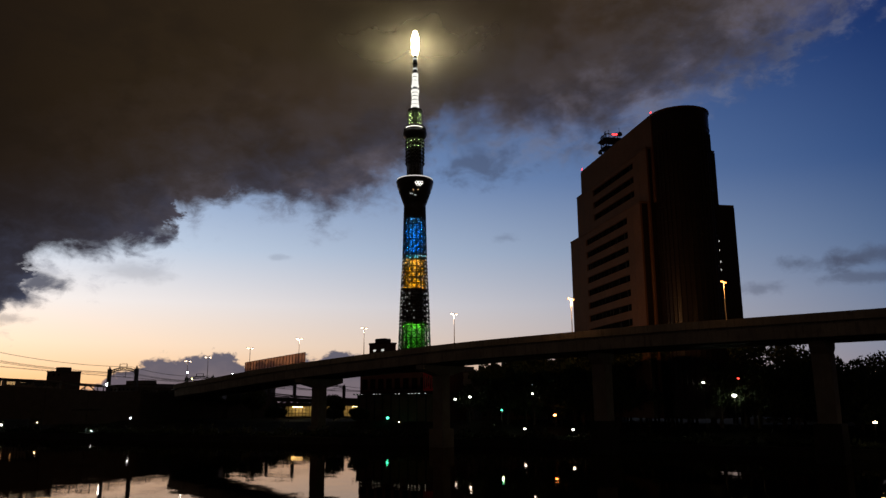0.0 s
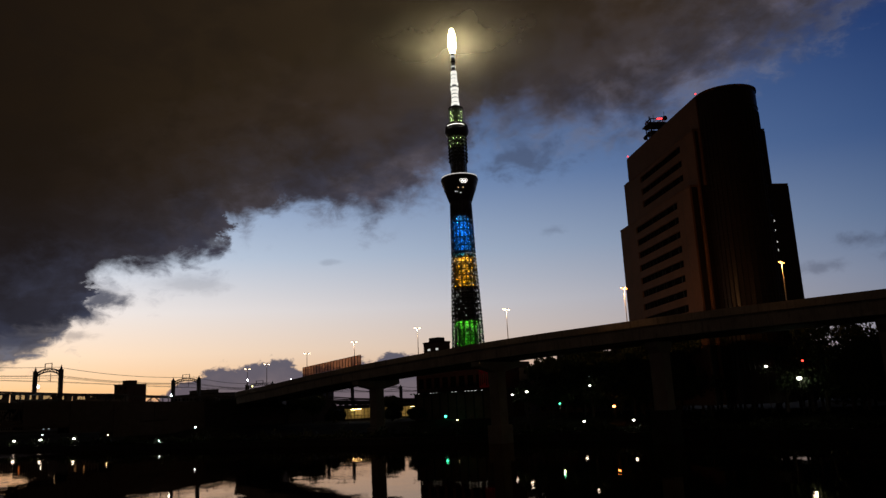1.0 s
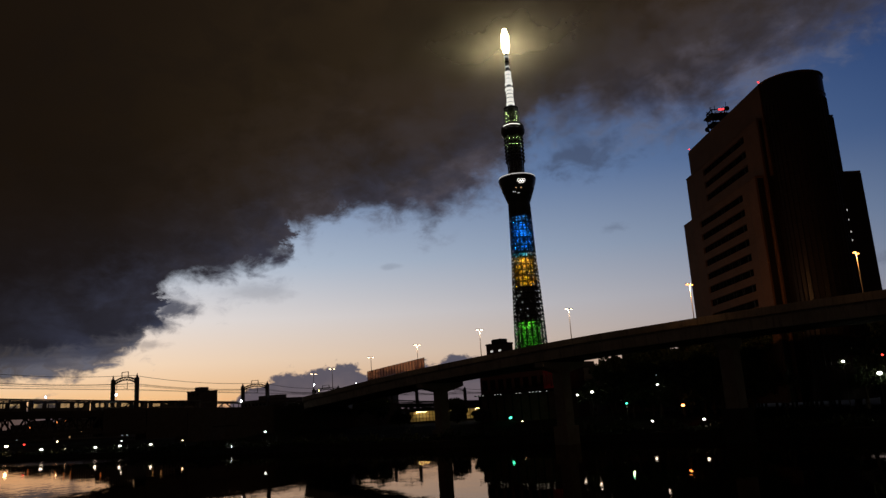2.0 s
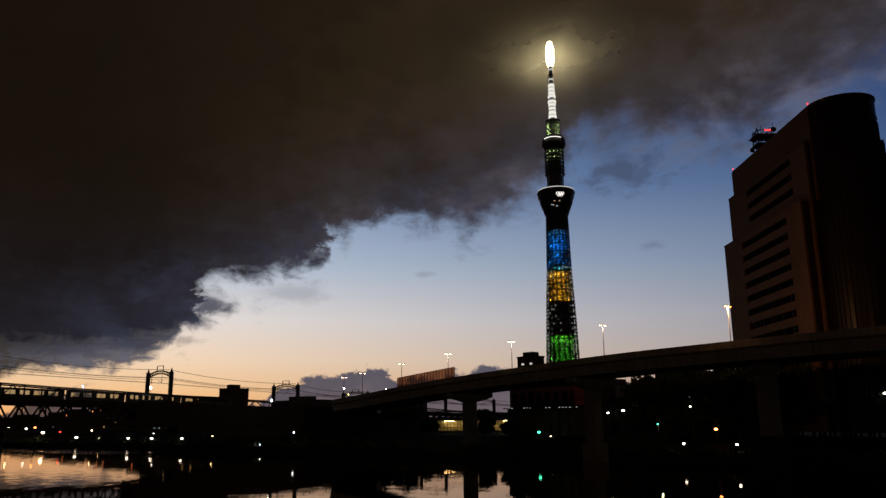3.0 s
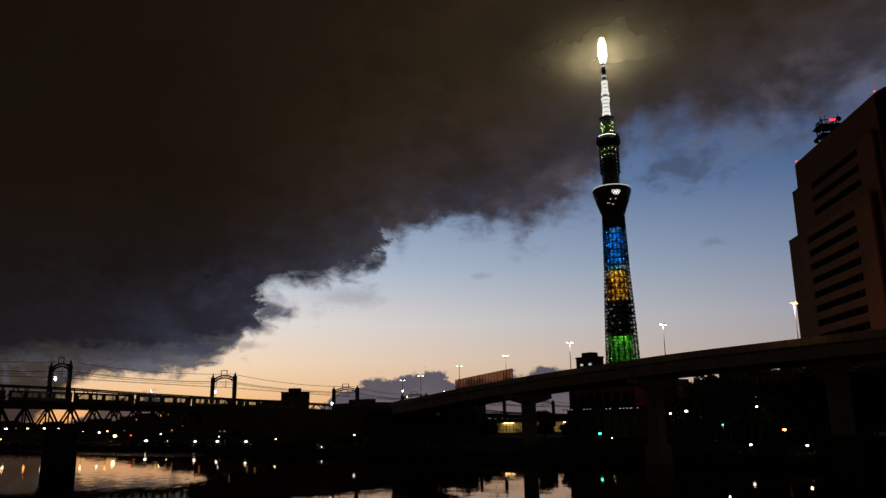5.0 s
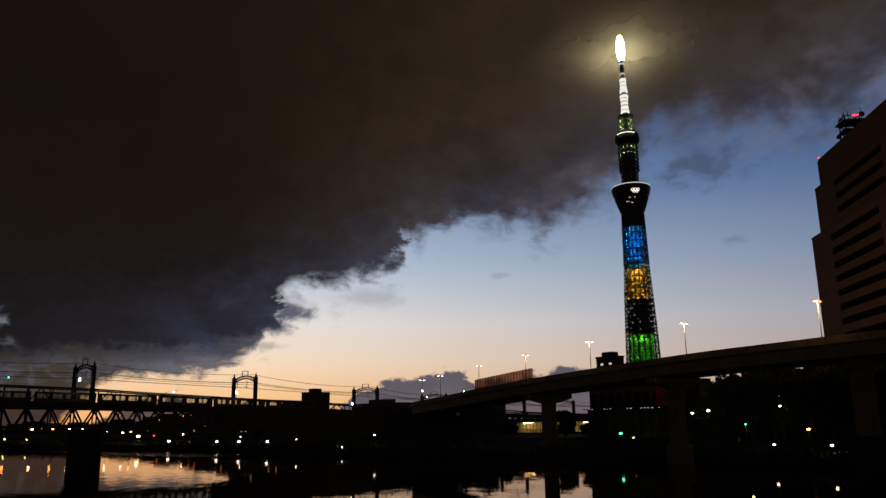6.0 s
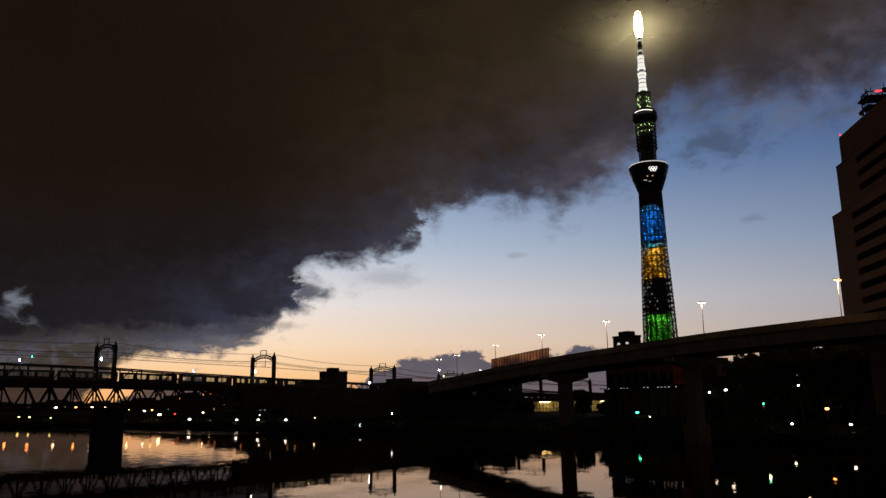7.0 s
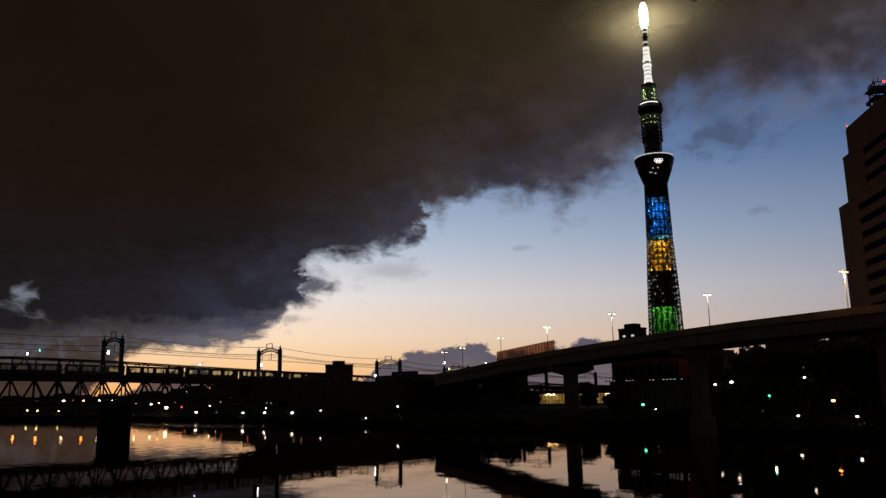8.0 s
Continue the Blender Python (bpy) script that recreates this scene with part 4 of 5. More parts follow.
def make_gantry():
    """A catenary portal: two posts and an arched lattice beam, facing along x."""
    base = thing("catenary_gantry", pose(0, 0, 0), "dark steel catenary portal with an arched lattice beam", "gantry", "gantries along the railway")
    for y in (0.3, 7.1):
        s = Soup().box(-0.3, 0.3, y - 0.28, y + 0.28, 0, 6.6).bar((0, y, 6.6), (0, y, 7.5), 0.25, 4, 0.02)
        for z in np.arange(0.6, 6.2, 0.9):
            s.bar((-0.34, y - 0.3, z), (-0.34, y + 0.3, z + 0.7), 0.05)
        s.part("post", STEEL, base)
    s = Soup()
    arch = lambda y, d: (0, y, 4.9 + d + 1.45 * max(0.0, 1 - ((y - 3.7) / 3.4) ** 2) ** 0.5)
    ys = np.linspace(0.3, 7.1, 15)
    for i, (a, b) in enumerate(zip(ys, ys[1:])):
        s.bar(arch(a, 0), arch(b, 0), 0.15), s.bar(arch(a, 0.55), arch(b, 0.55), 0.15)
        s.bar(arch(a, 0.55 * (i % 2)), arch(b, 0.55 * ((i + 1) % 2)), 0.07)
    s.part("arched_beam", STEEL, base)
    s = Soup()
    for a, b in (((2.8, 6.8), (2.8, 7.9)), ((4.6, 6.8), (4.6, 7.9)), ((2.8, 7.9), (4.6, 7.9))):
        s.bar((0, *a), (0, *b), 0.08)
    s.part("wire_bracket", STEEL, base)
    for y in (3.0, 6.0):
        Soup().bar((0, y, 6.0), (0, y, 4.5), 0.05).bar((0, y, 4.6), (0, y + 1.0, 4.9), 0.04).part("dropper", STEEL, base)
    for o in base.children:
        o.data.transform(Matrix.Diagonal((1.9, 2.05, TALL, 1)))
    return base


def make_railway():
    make_bridge()
    spots = [(-56, 1.12), (2.1, 1.05), (59.1, 0.97), (110.4, 0.78), (143.5, 0.62), (185.4, 0.55), (214.6, 0.55), (250, 0.55)]  # place, height against the first
    first = make_gantry()
    turned = Matrix.Rotation(math.atan2(0.927, 0.375), 4, "Z")  # the portals stand askew to the bridge
    for k, (s, f) in enumerate(spots):
        m = Matrix.Translation(on_rail(s, 0, -2.5)) @ turned @ Matrix.Diagonal((1, 1, f, 1))
        if k:
            copy_thing(first, m)
        else:
            first.matrix_world = m
    # wires strung from portal to portal
    base = thing("overhead_wires", pose(0, 0, 0), "thin sagging overhead railway wires", "cable")
    for across, z, sag, r in ((3.8, 14.0, 0.9, 0.09), (3.0, 10.9, 0.7, 0.07), (5.6, 10.9, 0.7, 0.07), (3.0, 8.6, 0.05, 0.06), (5.6, 8.6, 0.05, 0.06), (0.3, 9.8, 0.6, 0.07)):
        s = Soup()
        for (a, la), (b, lb) in zip(spots, spots[1:]):
            pts = []
            for i in range(9):
                f = i / 8
                q = on_rail(a + (b - a) * f, across, 0)
                q.z = (on_rail(a, 0, -2.5).z + la * z) * (1 - f) + (on_rail(b, 0, -2.5).z + lb * z) * f - 6 * sag * f * (1 - f)
                pts.append(q)
            for p, q in zip(pts, pts[1:]):
                s.bar(p, q, r, 3)
        s.part("wire", STEEL, base)
    make_train()
    # signal and work lamps on the bridge
    cool, tall = "cool white railway lamp on a post", "cool white railway lamp on a tall post"
    for s, z, mat, size, label in ((-27.2, 23.3, LAMP_BLUE, 0.45, "blue-white railway lamp on a short post"), (-23.7, 24.5, LAMP_GREEN, 0.28, "green railway signal lamp on a post"), (-2.5, 24.0, LAMP_COOL, 0.6, cool),
                                   (28.6, 20.0, LAMP_BLUE, 0.3, "blue-white railway lamp on a short post"), (51.4, 19.9, LAMP_COOL, 0.5, cool), (98.4, 15.6, LAMP_COOL, 0.5, cool), (136.3, 14.9, LAMP_COOL, 0.55, cool),
                                   (130.8, 20.9, LAMP_COOL, 0.5, tall), (133.0, 18.4, LAMP_YELLOW, 0.4, "yellow railway lamp on a post"), (151.6, 20.7, LAMP_COOL, 0.4, tall),
                                   (166.9, 10.9, LAMP_YELLOW, 0.55, "yellow-green lamp on a post by the railway"), (147.0, 17.5, LAMP_REDDIM, 0.3, "red railway signal lamp on a post")):
        railway_lamp(s, z, mat, size, label)


def railway_lamp(s, z, mat, size, label):
    foot = on_rail(s, -0.6, -2.5)
    base = thing("railway_lamp", Matrix.Translation(foot), label, "lamp", "lamps along the railway")
    h = max(0.9, z - foot.z)
    Soup().bar((0, 0, 0), (0, 0, h - size), 0.07, 6).part("post", STEEL, base)
    Soup().box(-size * 0.9, size * 0.9, -size * 0.9, size * 0.9, h + size * 0.9, h + size * 1.1).part("hood", STEEL, base)
    bm = bmesh.new()
    bmesh.ops.create_icosphere(bm, subdivisions=2, radius=size * 0.75)
    bm.transform(Matrix.Translation((0, 0, h)) @ Matrix.Diagonal((0.8, 0.8, 1.5, 1)))
    part("bulb", bm, mat, base, "glowing lamp")


def make_train():
    def one():
        base = thing("train_car", pose(0, 0, 0), "grey commuter train car with unlit windows standing on the bridge", "train", "cars of the train")
        L, w, sill, head, top = 19.2, 1.4, 1.2, 2.15, 2.55
        part("floor", box(bmesh.new(), -L / 2, L / 2, -w, w, 0.3, 0.55, 0.04), TRAINSKIN, base)
        roof = bmesh.new()
        sec = [(-w, head), (w, head), (w, top - 0.25), (w * 0.7, top), (-w * 0.7, top), (-w, top - 0.25)]
        lo, hi = [[roof.verts.new((x, y, z)) for y, z in sec] for x in (-L / 2, L / 2)]
        for k in range(6):
            roof.faces.new((lo[k], lo[(k + 1) % 6], hi[(k + 1) % 6], hi[k]))
        roof.faces.new(lo), roof.faces.new(hi)
        part("roof", roof, TRAINSKIN, base)
        for y in (-w, w - 0.08):
            side = part("side_wall", box(bmesh.new(), -L / 2, L / 2, y, y + 0.08, 0.5, sill), TRAINSKIN, base)
            x = -L / 2
            s = Soup()
            for k in range(4):
                s.box(x, x + 0.9, y, y + 0.08, sill, head)
                x += 0.9
                Soup().box(x, x + 1.7, y + 0.02, y + 0.05, sill, head).part("window", TRAINGLASS, side)
                s.box(x + 1.7, x + 1.8, y, y + 0.08, sill, head)
                Soup().box(x + 1.8, x + 3.5, y + 0.02, y + 0.05, sill, head).part("window", TRAINGLASS, side)
                x += 3.5
            s.box(x, L / 2, y, y + 0.08, sill, head)
            tagged(s.part("window_frame", TRAINSKIN, side), kind="stuff")
        for x in (-L / 2, L / 2 - 0.1):
            part("end_wall", box(bmesh.new(), x, x + 0.1, -w + 0.09, w - 0.09, 0.5, head), TRAINSKIN, base)
        for x in (-6.6, 6.6):
            part("bogie", box(bmesh.new(), x - 1.3, x + 1.3, -1.1, 1.1, -0.2, 0.3, 0.1), STEEL, base)
        for o in base.children_recursive:
            o.data.transform(Matrix.Diagonal((1, 1, 1.6, 1)))
        return base

    first = one()
    for k in range(8):
        s = -66 + 20 * k
        a, b = on_rail(s - 9, 3.2, -2.45), on_rail(s + 9, 3.2, -2.45)
        d = (b - a).normalized()
        m = Matrix.Translation((a + b) / 2) @ d.to_track_quat("X", "Z").to_matrix().to_4x4()
        if k:
            copy_thing(first, m)
        else:
            first.matrix_world = m


def clear_pane(name):
    m = bpy.data.materials.new(name)
    m.use_nodes = True
    n = Nodes(m.node_tree)
    t, g, mix = n.add("ShaderNodeBsdfTransparent"), n.add("ShaderNodeBsdfGlossy"), n.add("ShaderNodeMixShader")
    t.inputs[0].default_value = (0.85, 0.87, 0.86, 1)
    g.inputs["Roughness"].default_value = 0.05
    mix.inputs[0].default_value = 0.08
    n.put(mix.inputs[1], t.outputs[0]), n.put(mix.inputs[2], g.outputs[0])
    out = n.add("ShaderNodeOutputMaterial")
    n.put(out.inputs[0], mix.outputs[0])
    return m


TRAINGLASS = clear_pane("train_window_glass")
TRAINSKIN = material("grey_train_skin", (0.15, 0.155, 0.15), 0.45, 0.2, vary=0.1, scale=0.5, bump=0.05)
LAMP_BLUE = glow("blue_white_lamp", (0.30, 0.42, 1.0), 25)
LAMP_COOL = glow("cool_white_lamp", (0.85, 0.95, 1.0), 16)
LAMP_GREEN = glow("green_lamp", (0.05, 0.9, 0.45), 8)
LAMP_YELLOW = glow("yellow_lamp", (0.8, 0.75, 0.25), 6)
LAMP_REDDIM = glow("dim_red_lamp", (1.0, 0.06, 0.04), 4)
LAMP_WARM = glow("warm_lamp", (1.0, 0.72, 0.42), 16)
LAMP_WHITE = glow("white_lamp", (1.0, 0.95, 0.85), 6)
LAMP_ORANGE = glow("orange_lamp", (1.0, 0.32, 0.08), 12)
make_railway()


# ------------------------------------------------------------------ buildings on the far bank
WALLS = [material("grey_render", (0.22, 0.21, 0.20), 0.9, vary=0.2, scale=0.4), material("brown_brick", (0.17, 0.11, 0.08), 0.9, vary=0.25, scale=0.6),
         material("pale_panel", (0.32, 0.30, 0.28), 0.8, vary=0.15, scale=0.3)]
LIT = [glow("warm_room_light", (1.0, 0.58, 0.25), 0.5), glow("cool_room_light", (0.8, 0.95, 1.0), 0.5), glow("orange_shop_light", (1.0, 0.30, 0.08), 1.2)]


def make_building(x, y, w, d, h, turn, wall, lit=0.08, floors=None, label="plain dark block of flats on the far bank", top_box=True, lights=LIT):
    base = thing("building", pose(x, y, 2.2, rz=turn), label, "building", "buildings on the far bank")
    part("wall", box(bmesh.new(), -w / 2, w / 2, 0, d, -0.5, h, 0.06), wall, base)
    roof = part("roof", box(bmesh.new(), -w / 2 - 0.2, w / 2 + 0.2, -0.2, d + 0.2, h, h + 0.5, 0.06), STEEL, base)
    if top_box:
        part("roof_housing", box(bmesh.new(), -w * 0.18, w * 0.22, d * 0.2, d * 0.7, h + 0.5, h + 2.6, 0.06), wall, roof)
    floors = floors or max(1, int(h / 3.3))
    cols = max(2, int(w / 3.2))
    pane = Soup().box(-0.75, 0.75, -0.05, 0.1, -0.65, 0.65)
    meshes = [pane.mesh("window", DARKGLASS)] + [pane.mesh("window", g) for g in lights]
    sill = Soup().box(-0.9, 0.9, -0.16, 0.0, -0.82, -0.68).mesh("sill", wall)
    for f in range(floors):
        for c in range(cols):
            me = meshes[0] if random.random() > lit else random.choice(meshes[1:])
            o = share("window", me, base, Matrix.Translation((-w / 2 + w * (c + 0.5) / cols, 0, h * (f + 0.5) / floors)))
            share("sill", sill, o)


def make_waterside_hall():
    """A large dark hall behind the expressway, with a lit ledge and a red upper storey."""
    p = Vector((-31.5, 272.0))
    base = thing("waterside_hall", Matrix.Translation((p.x, p.y, 2.6)) @ Matrix.Rotation(math.atan2(-0.65, 0.76), 4, "Z"), "large dark waterside hall with dim red upper storey and lit ledge", "building")
    part("lower_wall", box(bmesh.new(), 0, 37, 0, 16, -3.6, 8.4, 0.1), WALLS[1], base)
    part("upper_wall", box(bmesh.new(), 0.6, 36.6, 0.8, 15, 8.8, 15.6, 0.1), REDWALL, base, "dim red upper storey")
    part("ledge", box(bmesh.new(), -0.6, 37.6, -1.4, 16.4, 8.4, 8.8, 0.06), STONE, base)
    part("roof", box(bmesh.new(), -0.2, 37.4, -0.2, 15.6, 16.0, 16.5, 0.06), STEEL, base)
    for k in range(9):
        part("bay", box(bmesh.new(), 0.8 + 4 * k, 1.3 + 4 * k, -0.25, 0, -1.5, 8.3, 0.03), STONE, base)
        part("window", box(bmesh.new(), 1.9 + 4 * k, 4.4 + 4 * k, 0.68, 0.9, 10.2, 13.8), DARKGLASS, base)
    s = random.Random(4)
    for k in range(24):
        x = 0.8 + 1.5 * k
        if s.random() < 0.75:
            part("ledge_lamp", box(bmesh.new(), x, x + s.uniform(0.2, 0.8), -1.5, -1.36, 8.5, 8.68), LED_WHITE_DIM, base)
    part("sign", box(bmesh.new(), 31.5, 36.4, 0.2, 0.7, 9.4, 15.2, 0.08), REDSIGN, base, "dim red hanging sign")
    for k in range(5):
        part("sign_bar", box(bmesh.new(), 32.0 + 0.9 * k, 32.4 + 0.9 * k, 0.1, 0.19, 10.0 + (k % 3) * 0.4, 14.4 - (k % 2) * 0.7), STEEL, base)


REDWALL = material("red_upper_wall", (0.07, 0.02, 0.017), 0.8, vary=0.2, scale=0.4)
REDSIGN = glow("red_sign_light", (0.5, 0.03, 0.03), 0.022)
make_waterside_hall()


def make_block_by_tower():
    base = thing("building", pose(-41.8, 465, 3.8, rz=-40), "dark tall block with red trim and two lit top windows", "building", "buildings on the far bank")
    part("wall", box(bmesh.new(), -7.2, 7.2, 0, 9, -0.5, 40.0, 0.1), WALLS[1], base)
    part("red_trim", box(bmesh.new(), -7.5, 7.5, -0.3, 9.3, 40.0, 41.0, 0.1), REDWALL, base, "red roof trim")
    part("roof_housing", box(bmesh.new(), -4.2, 4.2, 1.5, 8, 41.0, 43.6, 0.5), STEEL, base)
    for x in (-2.4, 4.6):
        part("lit_window", box(bmesh.new(), x - 1.1, x + 1.1, -0.1, 0.1, 35.6, 36.8), LED_WHITE_DIM, base)
    for f in range(8):
        for c in range(4):
            part("window", box(bmesh.new(), -6.6 + 3.6 * c, -4.4 + 3.6 * c, -0.08, 0.1, 5 + 4 * f, 6.6 + 4 * f), DARKGLASS, base)


make_block_by_tower()


def make_dome_house():
    base = thing("domed_building", pose(114.8, 246, 4.0, rz=-30), "dark round-roofed building with a curved rib and a red lamp", "building")
    part("wall", box(bmesh.new(), -10, 9, 0, 14, -0.5, 11, 0.1), WALLS[1], base)
    bm = lathe(bmesh.new(), [(7.6 * math.cos(a * math.pi / 20), 11 + 7.2 * math.sin(a * math.pi / 20)) for a in range(10)] + [(0.3, 18.2)], 28)
    bm.transform(Matrix.Translation((0, 6.5, 0)))
    part("dome", bm, WALLS[1], base)
    s = Soup()
    for i in range(12):
        a, b = math.pi * i / 12, math.pi * (i + 1) / 12
        s.bar((8.2 * math.cos(a), -1.2, 11 + 7.6 * math.sin(a)), (8.2 * math.cos(b), -1.2, 11 + 7.6 * math.sin(b)), 0.16)
    s.part("curved_rib", LAMPSTEEL, base)
    part("red_lamp", box(bmesh.new(), 1.8, 2.5, -1.6, -1.2, 17.6, 18.2, 0.1), LED_RED, base, "red warning lamp")
    part("annex", box(bmesh.new(), -21, -11, 1, 12, -0.5, 12.4, 0.3), WALLS[0], base)


make_dome_house()

# blocks along the bank upstream, seen over and under the bridge
for x, y, w, d, h, turn, k, lit in ((-208, 410, 12, 12, 23.5, -28, 1, 0.05), (-112, 350, 28, 12, 13.0, -40, 1, 0.02), (-165, 405, 40, 14, 16.0, -30, 0, 0.04), (-140, 440, 22, 14, 14.0, -25, 1, 0.04), (-118, 470, 20, 12, 16.0, -20, 0, 0.03),
                                   (-236, 428, 40, 14, 16.0, -33, 2, 0.05), (-290, 462, 46, 14, 17.0, -33, 0, 0.06), (-345, 505, 58, 14, 15.0, -28, 2, 0.06), (-410, 545, 66, 14, 13.0, -26, 0, 0.06),
                                   (-480, 575, 68, 14, 9.5, -25, 1, 0.06), (-560, 610, 80, 14, 8.0, -24, 2, 0.06), (-660, 655, 100, 16, 10.0, -23, 0, 0.06), (-790, 705, 90, 16, 9.0, -20, 1, 0.06),
                                   # first three: unseen, added behind the grove to keep sky out of the water
                                   (2, 292, 22, 12, 17.0, -40, 0, 0.02), (22, 276, 24, 12, 18.0, -40, 1, 0.03), (43, 258, 24, 12, 17.0, -40, 0, 0.02), (132, 268, 26, 14, 13.0, -28, 1, 0.03), (165, 262, 24, 14, 15.0, -28, 0, 0.04)):
    make_building(1.016 * x, y, w, d, h, turn, WALLS[k], lit)


# ------------------------------------------------------------------ trees
def leaf_material():
    m = bpy.data.materials.new("dark_foliage")
    m.use_nodes = True
    n = Nodes(m.node_tree)
    rnd = n.add("ShaderNodeNewGeometry").outputs["Random Per Island"]
    b = n.add("ShaderNodeBsdfPrincipled")
    n.put(b.inputs["Base Color"], n.mix(rnd, (0.022, 0.036, 0.012, 1), (0.05, 0.07, 0.02, 1)))
    b.inputs["Roughness"].default_value = 0.6
    out = n.add("ShaderNodeOutputMaterial")
    n.put(out.inputs[0], b.outputs[0])
    return m


LEAF = leaf_material()
BARK = material("dark_bark", (0.08, 0.06, 0.045), 0.95, vary=0.3, scale=4)


def make_tree(x, y, h, spread, seed, z0=2.0, leaves=2600):
    rng = random.Random(seed)
    base = thing("tree", pose(x, y, z0), "dark leafy broad-crowned tree on the river bank", "tree", "trees along the bank")
    s = Soup()
    s.bar((0, 0, -0.3), (0.2, 0.1, h * 0.4), 0.38, 7, 0.24)
    tips = []
    for k in range(11):
        a = k * 2.4 + rng.uniform(-0.4, 0.4)
        z = h * rng.uniform(0.22, 0.45)
        r = spread * rng.uniform(0.45, 0.95)
        tip = Vector((r * math.cos(a), r * math.sin(a), z + h * rng.uniform(0.12, 0.42)))
        s.bar((0.15, 0.05, z), tip, 0.14, 5, 0.04)
        tips.append((tip, spread * rng.uniform(0.28, 0.5)))
    tips.append((Vector((0, 0, h * 0.86)), spread * 0.45))
    tips.append((Vector((0.3, 0, h * 0.6)), spread * 0.6))
    s.part("trunk", BARK, base)
    v, f = [], []
    for k in range(leaves):
        c, r = tips[k % len(tips)]
        d = Vector((rng.gauss(0, 1), rng.gauss(0, 1), rng.gauss(0, 0.8))).normalized() * r * rng.uniform(0.55, 1.08)
        p = c + d
        q = Euler((rng.uniform(0, 6.3), rng.uniform(0, 6.3), rng.uniform(0, 6.3))).to_matrix()
        size = rng.uniform(0.28, 0.62)
        i = len(v)
        for px, py in ((-1, 0), (0, -0.55), (1, 0), (0, 0.55)):
            v.append(tuple(p + q @ Vector((px * size, py * size, 0.12 * size * abs(px)))))
        f.append((i, i + 1, i + 2, i + 3))
    me = bpy.data.meshes.new("crown")
    me.from_pydata(v, [], f)
    me.materials.append(LEAF)
    ob = new("crown", me)
    ob.parent = base


# (distance behind the road's edge line, place along it, height, spread)
GROVE = [(190, 91, 13.0, 5.0), (192, 84, 14.5, 5.5), (206, 88, 15.0, 6.0), (206, 79, 15.0, 7.0), (188, 75, 13.0, 5.5), (190, 67, 15.5, 6.0), (187, 58, 15.0, 6.0), (189, 48, 15.5, 6.5), (188, 39, 15.5, 6.0), (187, 30, 14.5, 6.5), (190, 21, 15.0, 6.5), (188, 12, 14.0, 6.0),
         (187, 3, 14.0, 6.0), (189, -5, 12.5, 5.5), (188, -13, 9.0, 5.0), (188, -22, 8.0, 4.5), (205, -34, 9.5, 5.0), (215, -47, 11.0, 6.0), (256, -34, 23.5, 8.0), (258, -26, 22.5, 8.0), (262, -17, 23.5, 8.0), (260, -9, 22.0, 8.0), (268, -1, 20.0, 7.0), (240, -30, 14.0, 7.0), (242, -16, 13.0, 7.0),
         (204, 70, 14.0, 7.0), (205, 57, 16.0, 7.5), (206, 45, 15.5, 7.0), (204, 33, 15.5, 7.0), (205, 21, 15.5, 7.5), (206, 9, 14.0, 7.0), (204, -2, 12.5, 6.5), (206, -13, 9.5, 6.0), (220, 62, 17.0, 8.0), (222, 48, 17.0, 8.0),
         (180, 138, 3.5, 3.0), (180, 150, 3.5, 3.0), (196, 168, 8.5, 3.6), (182, 186, 5.0, 4.0), (186, 205, 7.0, 5.0), (188, 226, 8.5, 5.5), (190, 246, 9.5, 6.0), (194, 268, 9.0, 6.0), (196, 292, 9.0, 6.0), (200, 318, 9.5, 6.5), (204, 345, 9.0, 6.5)]
for k, (c, s, h, r) in enumerate(GROVE):
    p = E0 + EU * s + EN * (c - 150.4)
    h += 12.0 if 8 < s < 95 and 200 < c < 230 else 10.5 if 8 < s < 95 and c < 230 else 6.0 if -25 < s <= 8 and c < 230 else 5.2 if s > 200 else 0.6
    make_tree(p.x, p.y, h, r, 100 + k, leaves=3200 if c < 200 else 2600)
    if s < 100 and c < 225:  # undergrowth
        for i, (u, v, g) in enumerate(((4.5, -3, 0.5), (-1.5, 2, 0.42), (1.5, 6, 0.36))):
            q = p + EU * u + EN * v
            make_tree(q.x, q.y, h * g, r * 0.85, 300 + 100 * i + k, leaves=1500)


def make_hedge():
    """Shrubs on top of the river wall."""
    v, f = [], []
    rng = random.Random(9)
    for (ax, ay), (bx, by) in zip(BANK[2:8], BANK[3:9]):
        a, b = Vector((ax, ay)), Vector((bx, by))
        n = int((b - a).length * 16)
        for k in range(n):
            t = rng.random()
            p = a.lerp(b, t) + Vector((0.65, 0.76)) * rng.uniform(1.5, 5.5)
            z = -1.2 + abs(rng.gauss(0, 1.1)) * (0.7 + 0.5 * math.sin(t * 37))
            q = Euler((rng.uniform(0, 6.3), rng.uniform(0, 6.3), rng.uniform(0, 6.3))).to_matrix()
            size, i = rng.uniform(0.3, 0.7), len(v)
            for px, py in ((-1, 0), (0, -0.6), (1, 0), (0, 0.6)):
                v.append(tuple(Vector((p.x, p.y, z)) + q @ Vector((px * size, py * size, 0))))
            f.append((i, i + 1, i + 2, i + 3))
    me = bpy.data.meshes.new("hedge")
    me.from_pydata(v, [], f)
    me.materials.append(LEAF)
    tagged(new("hedge", me), "dense dark shrubs along the top of the river wall", "hedge", kind="stuff")


make_hedge()


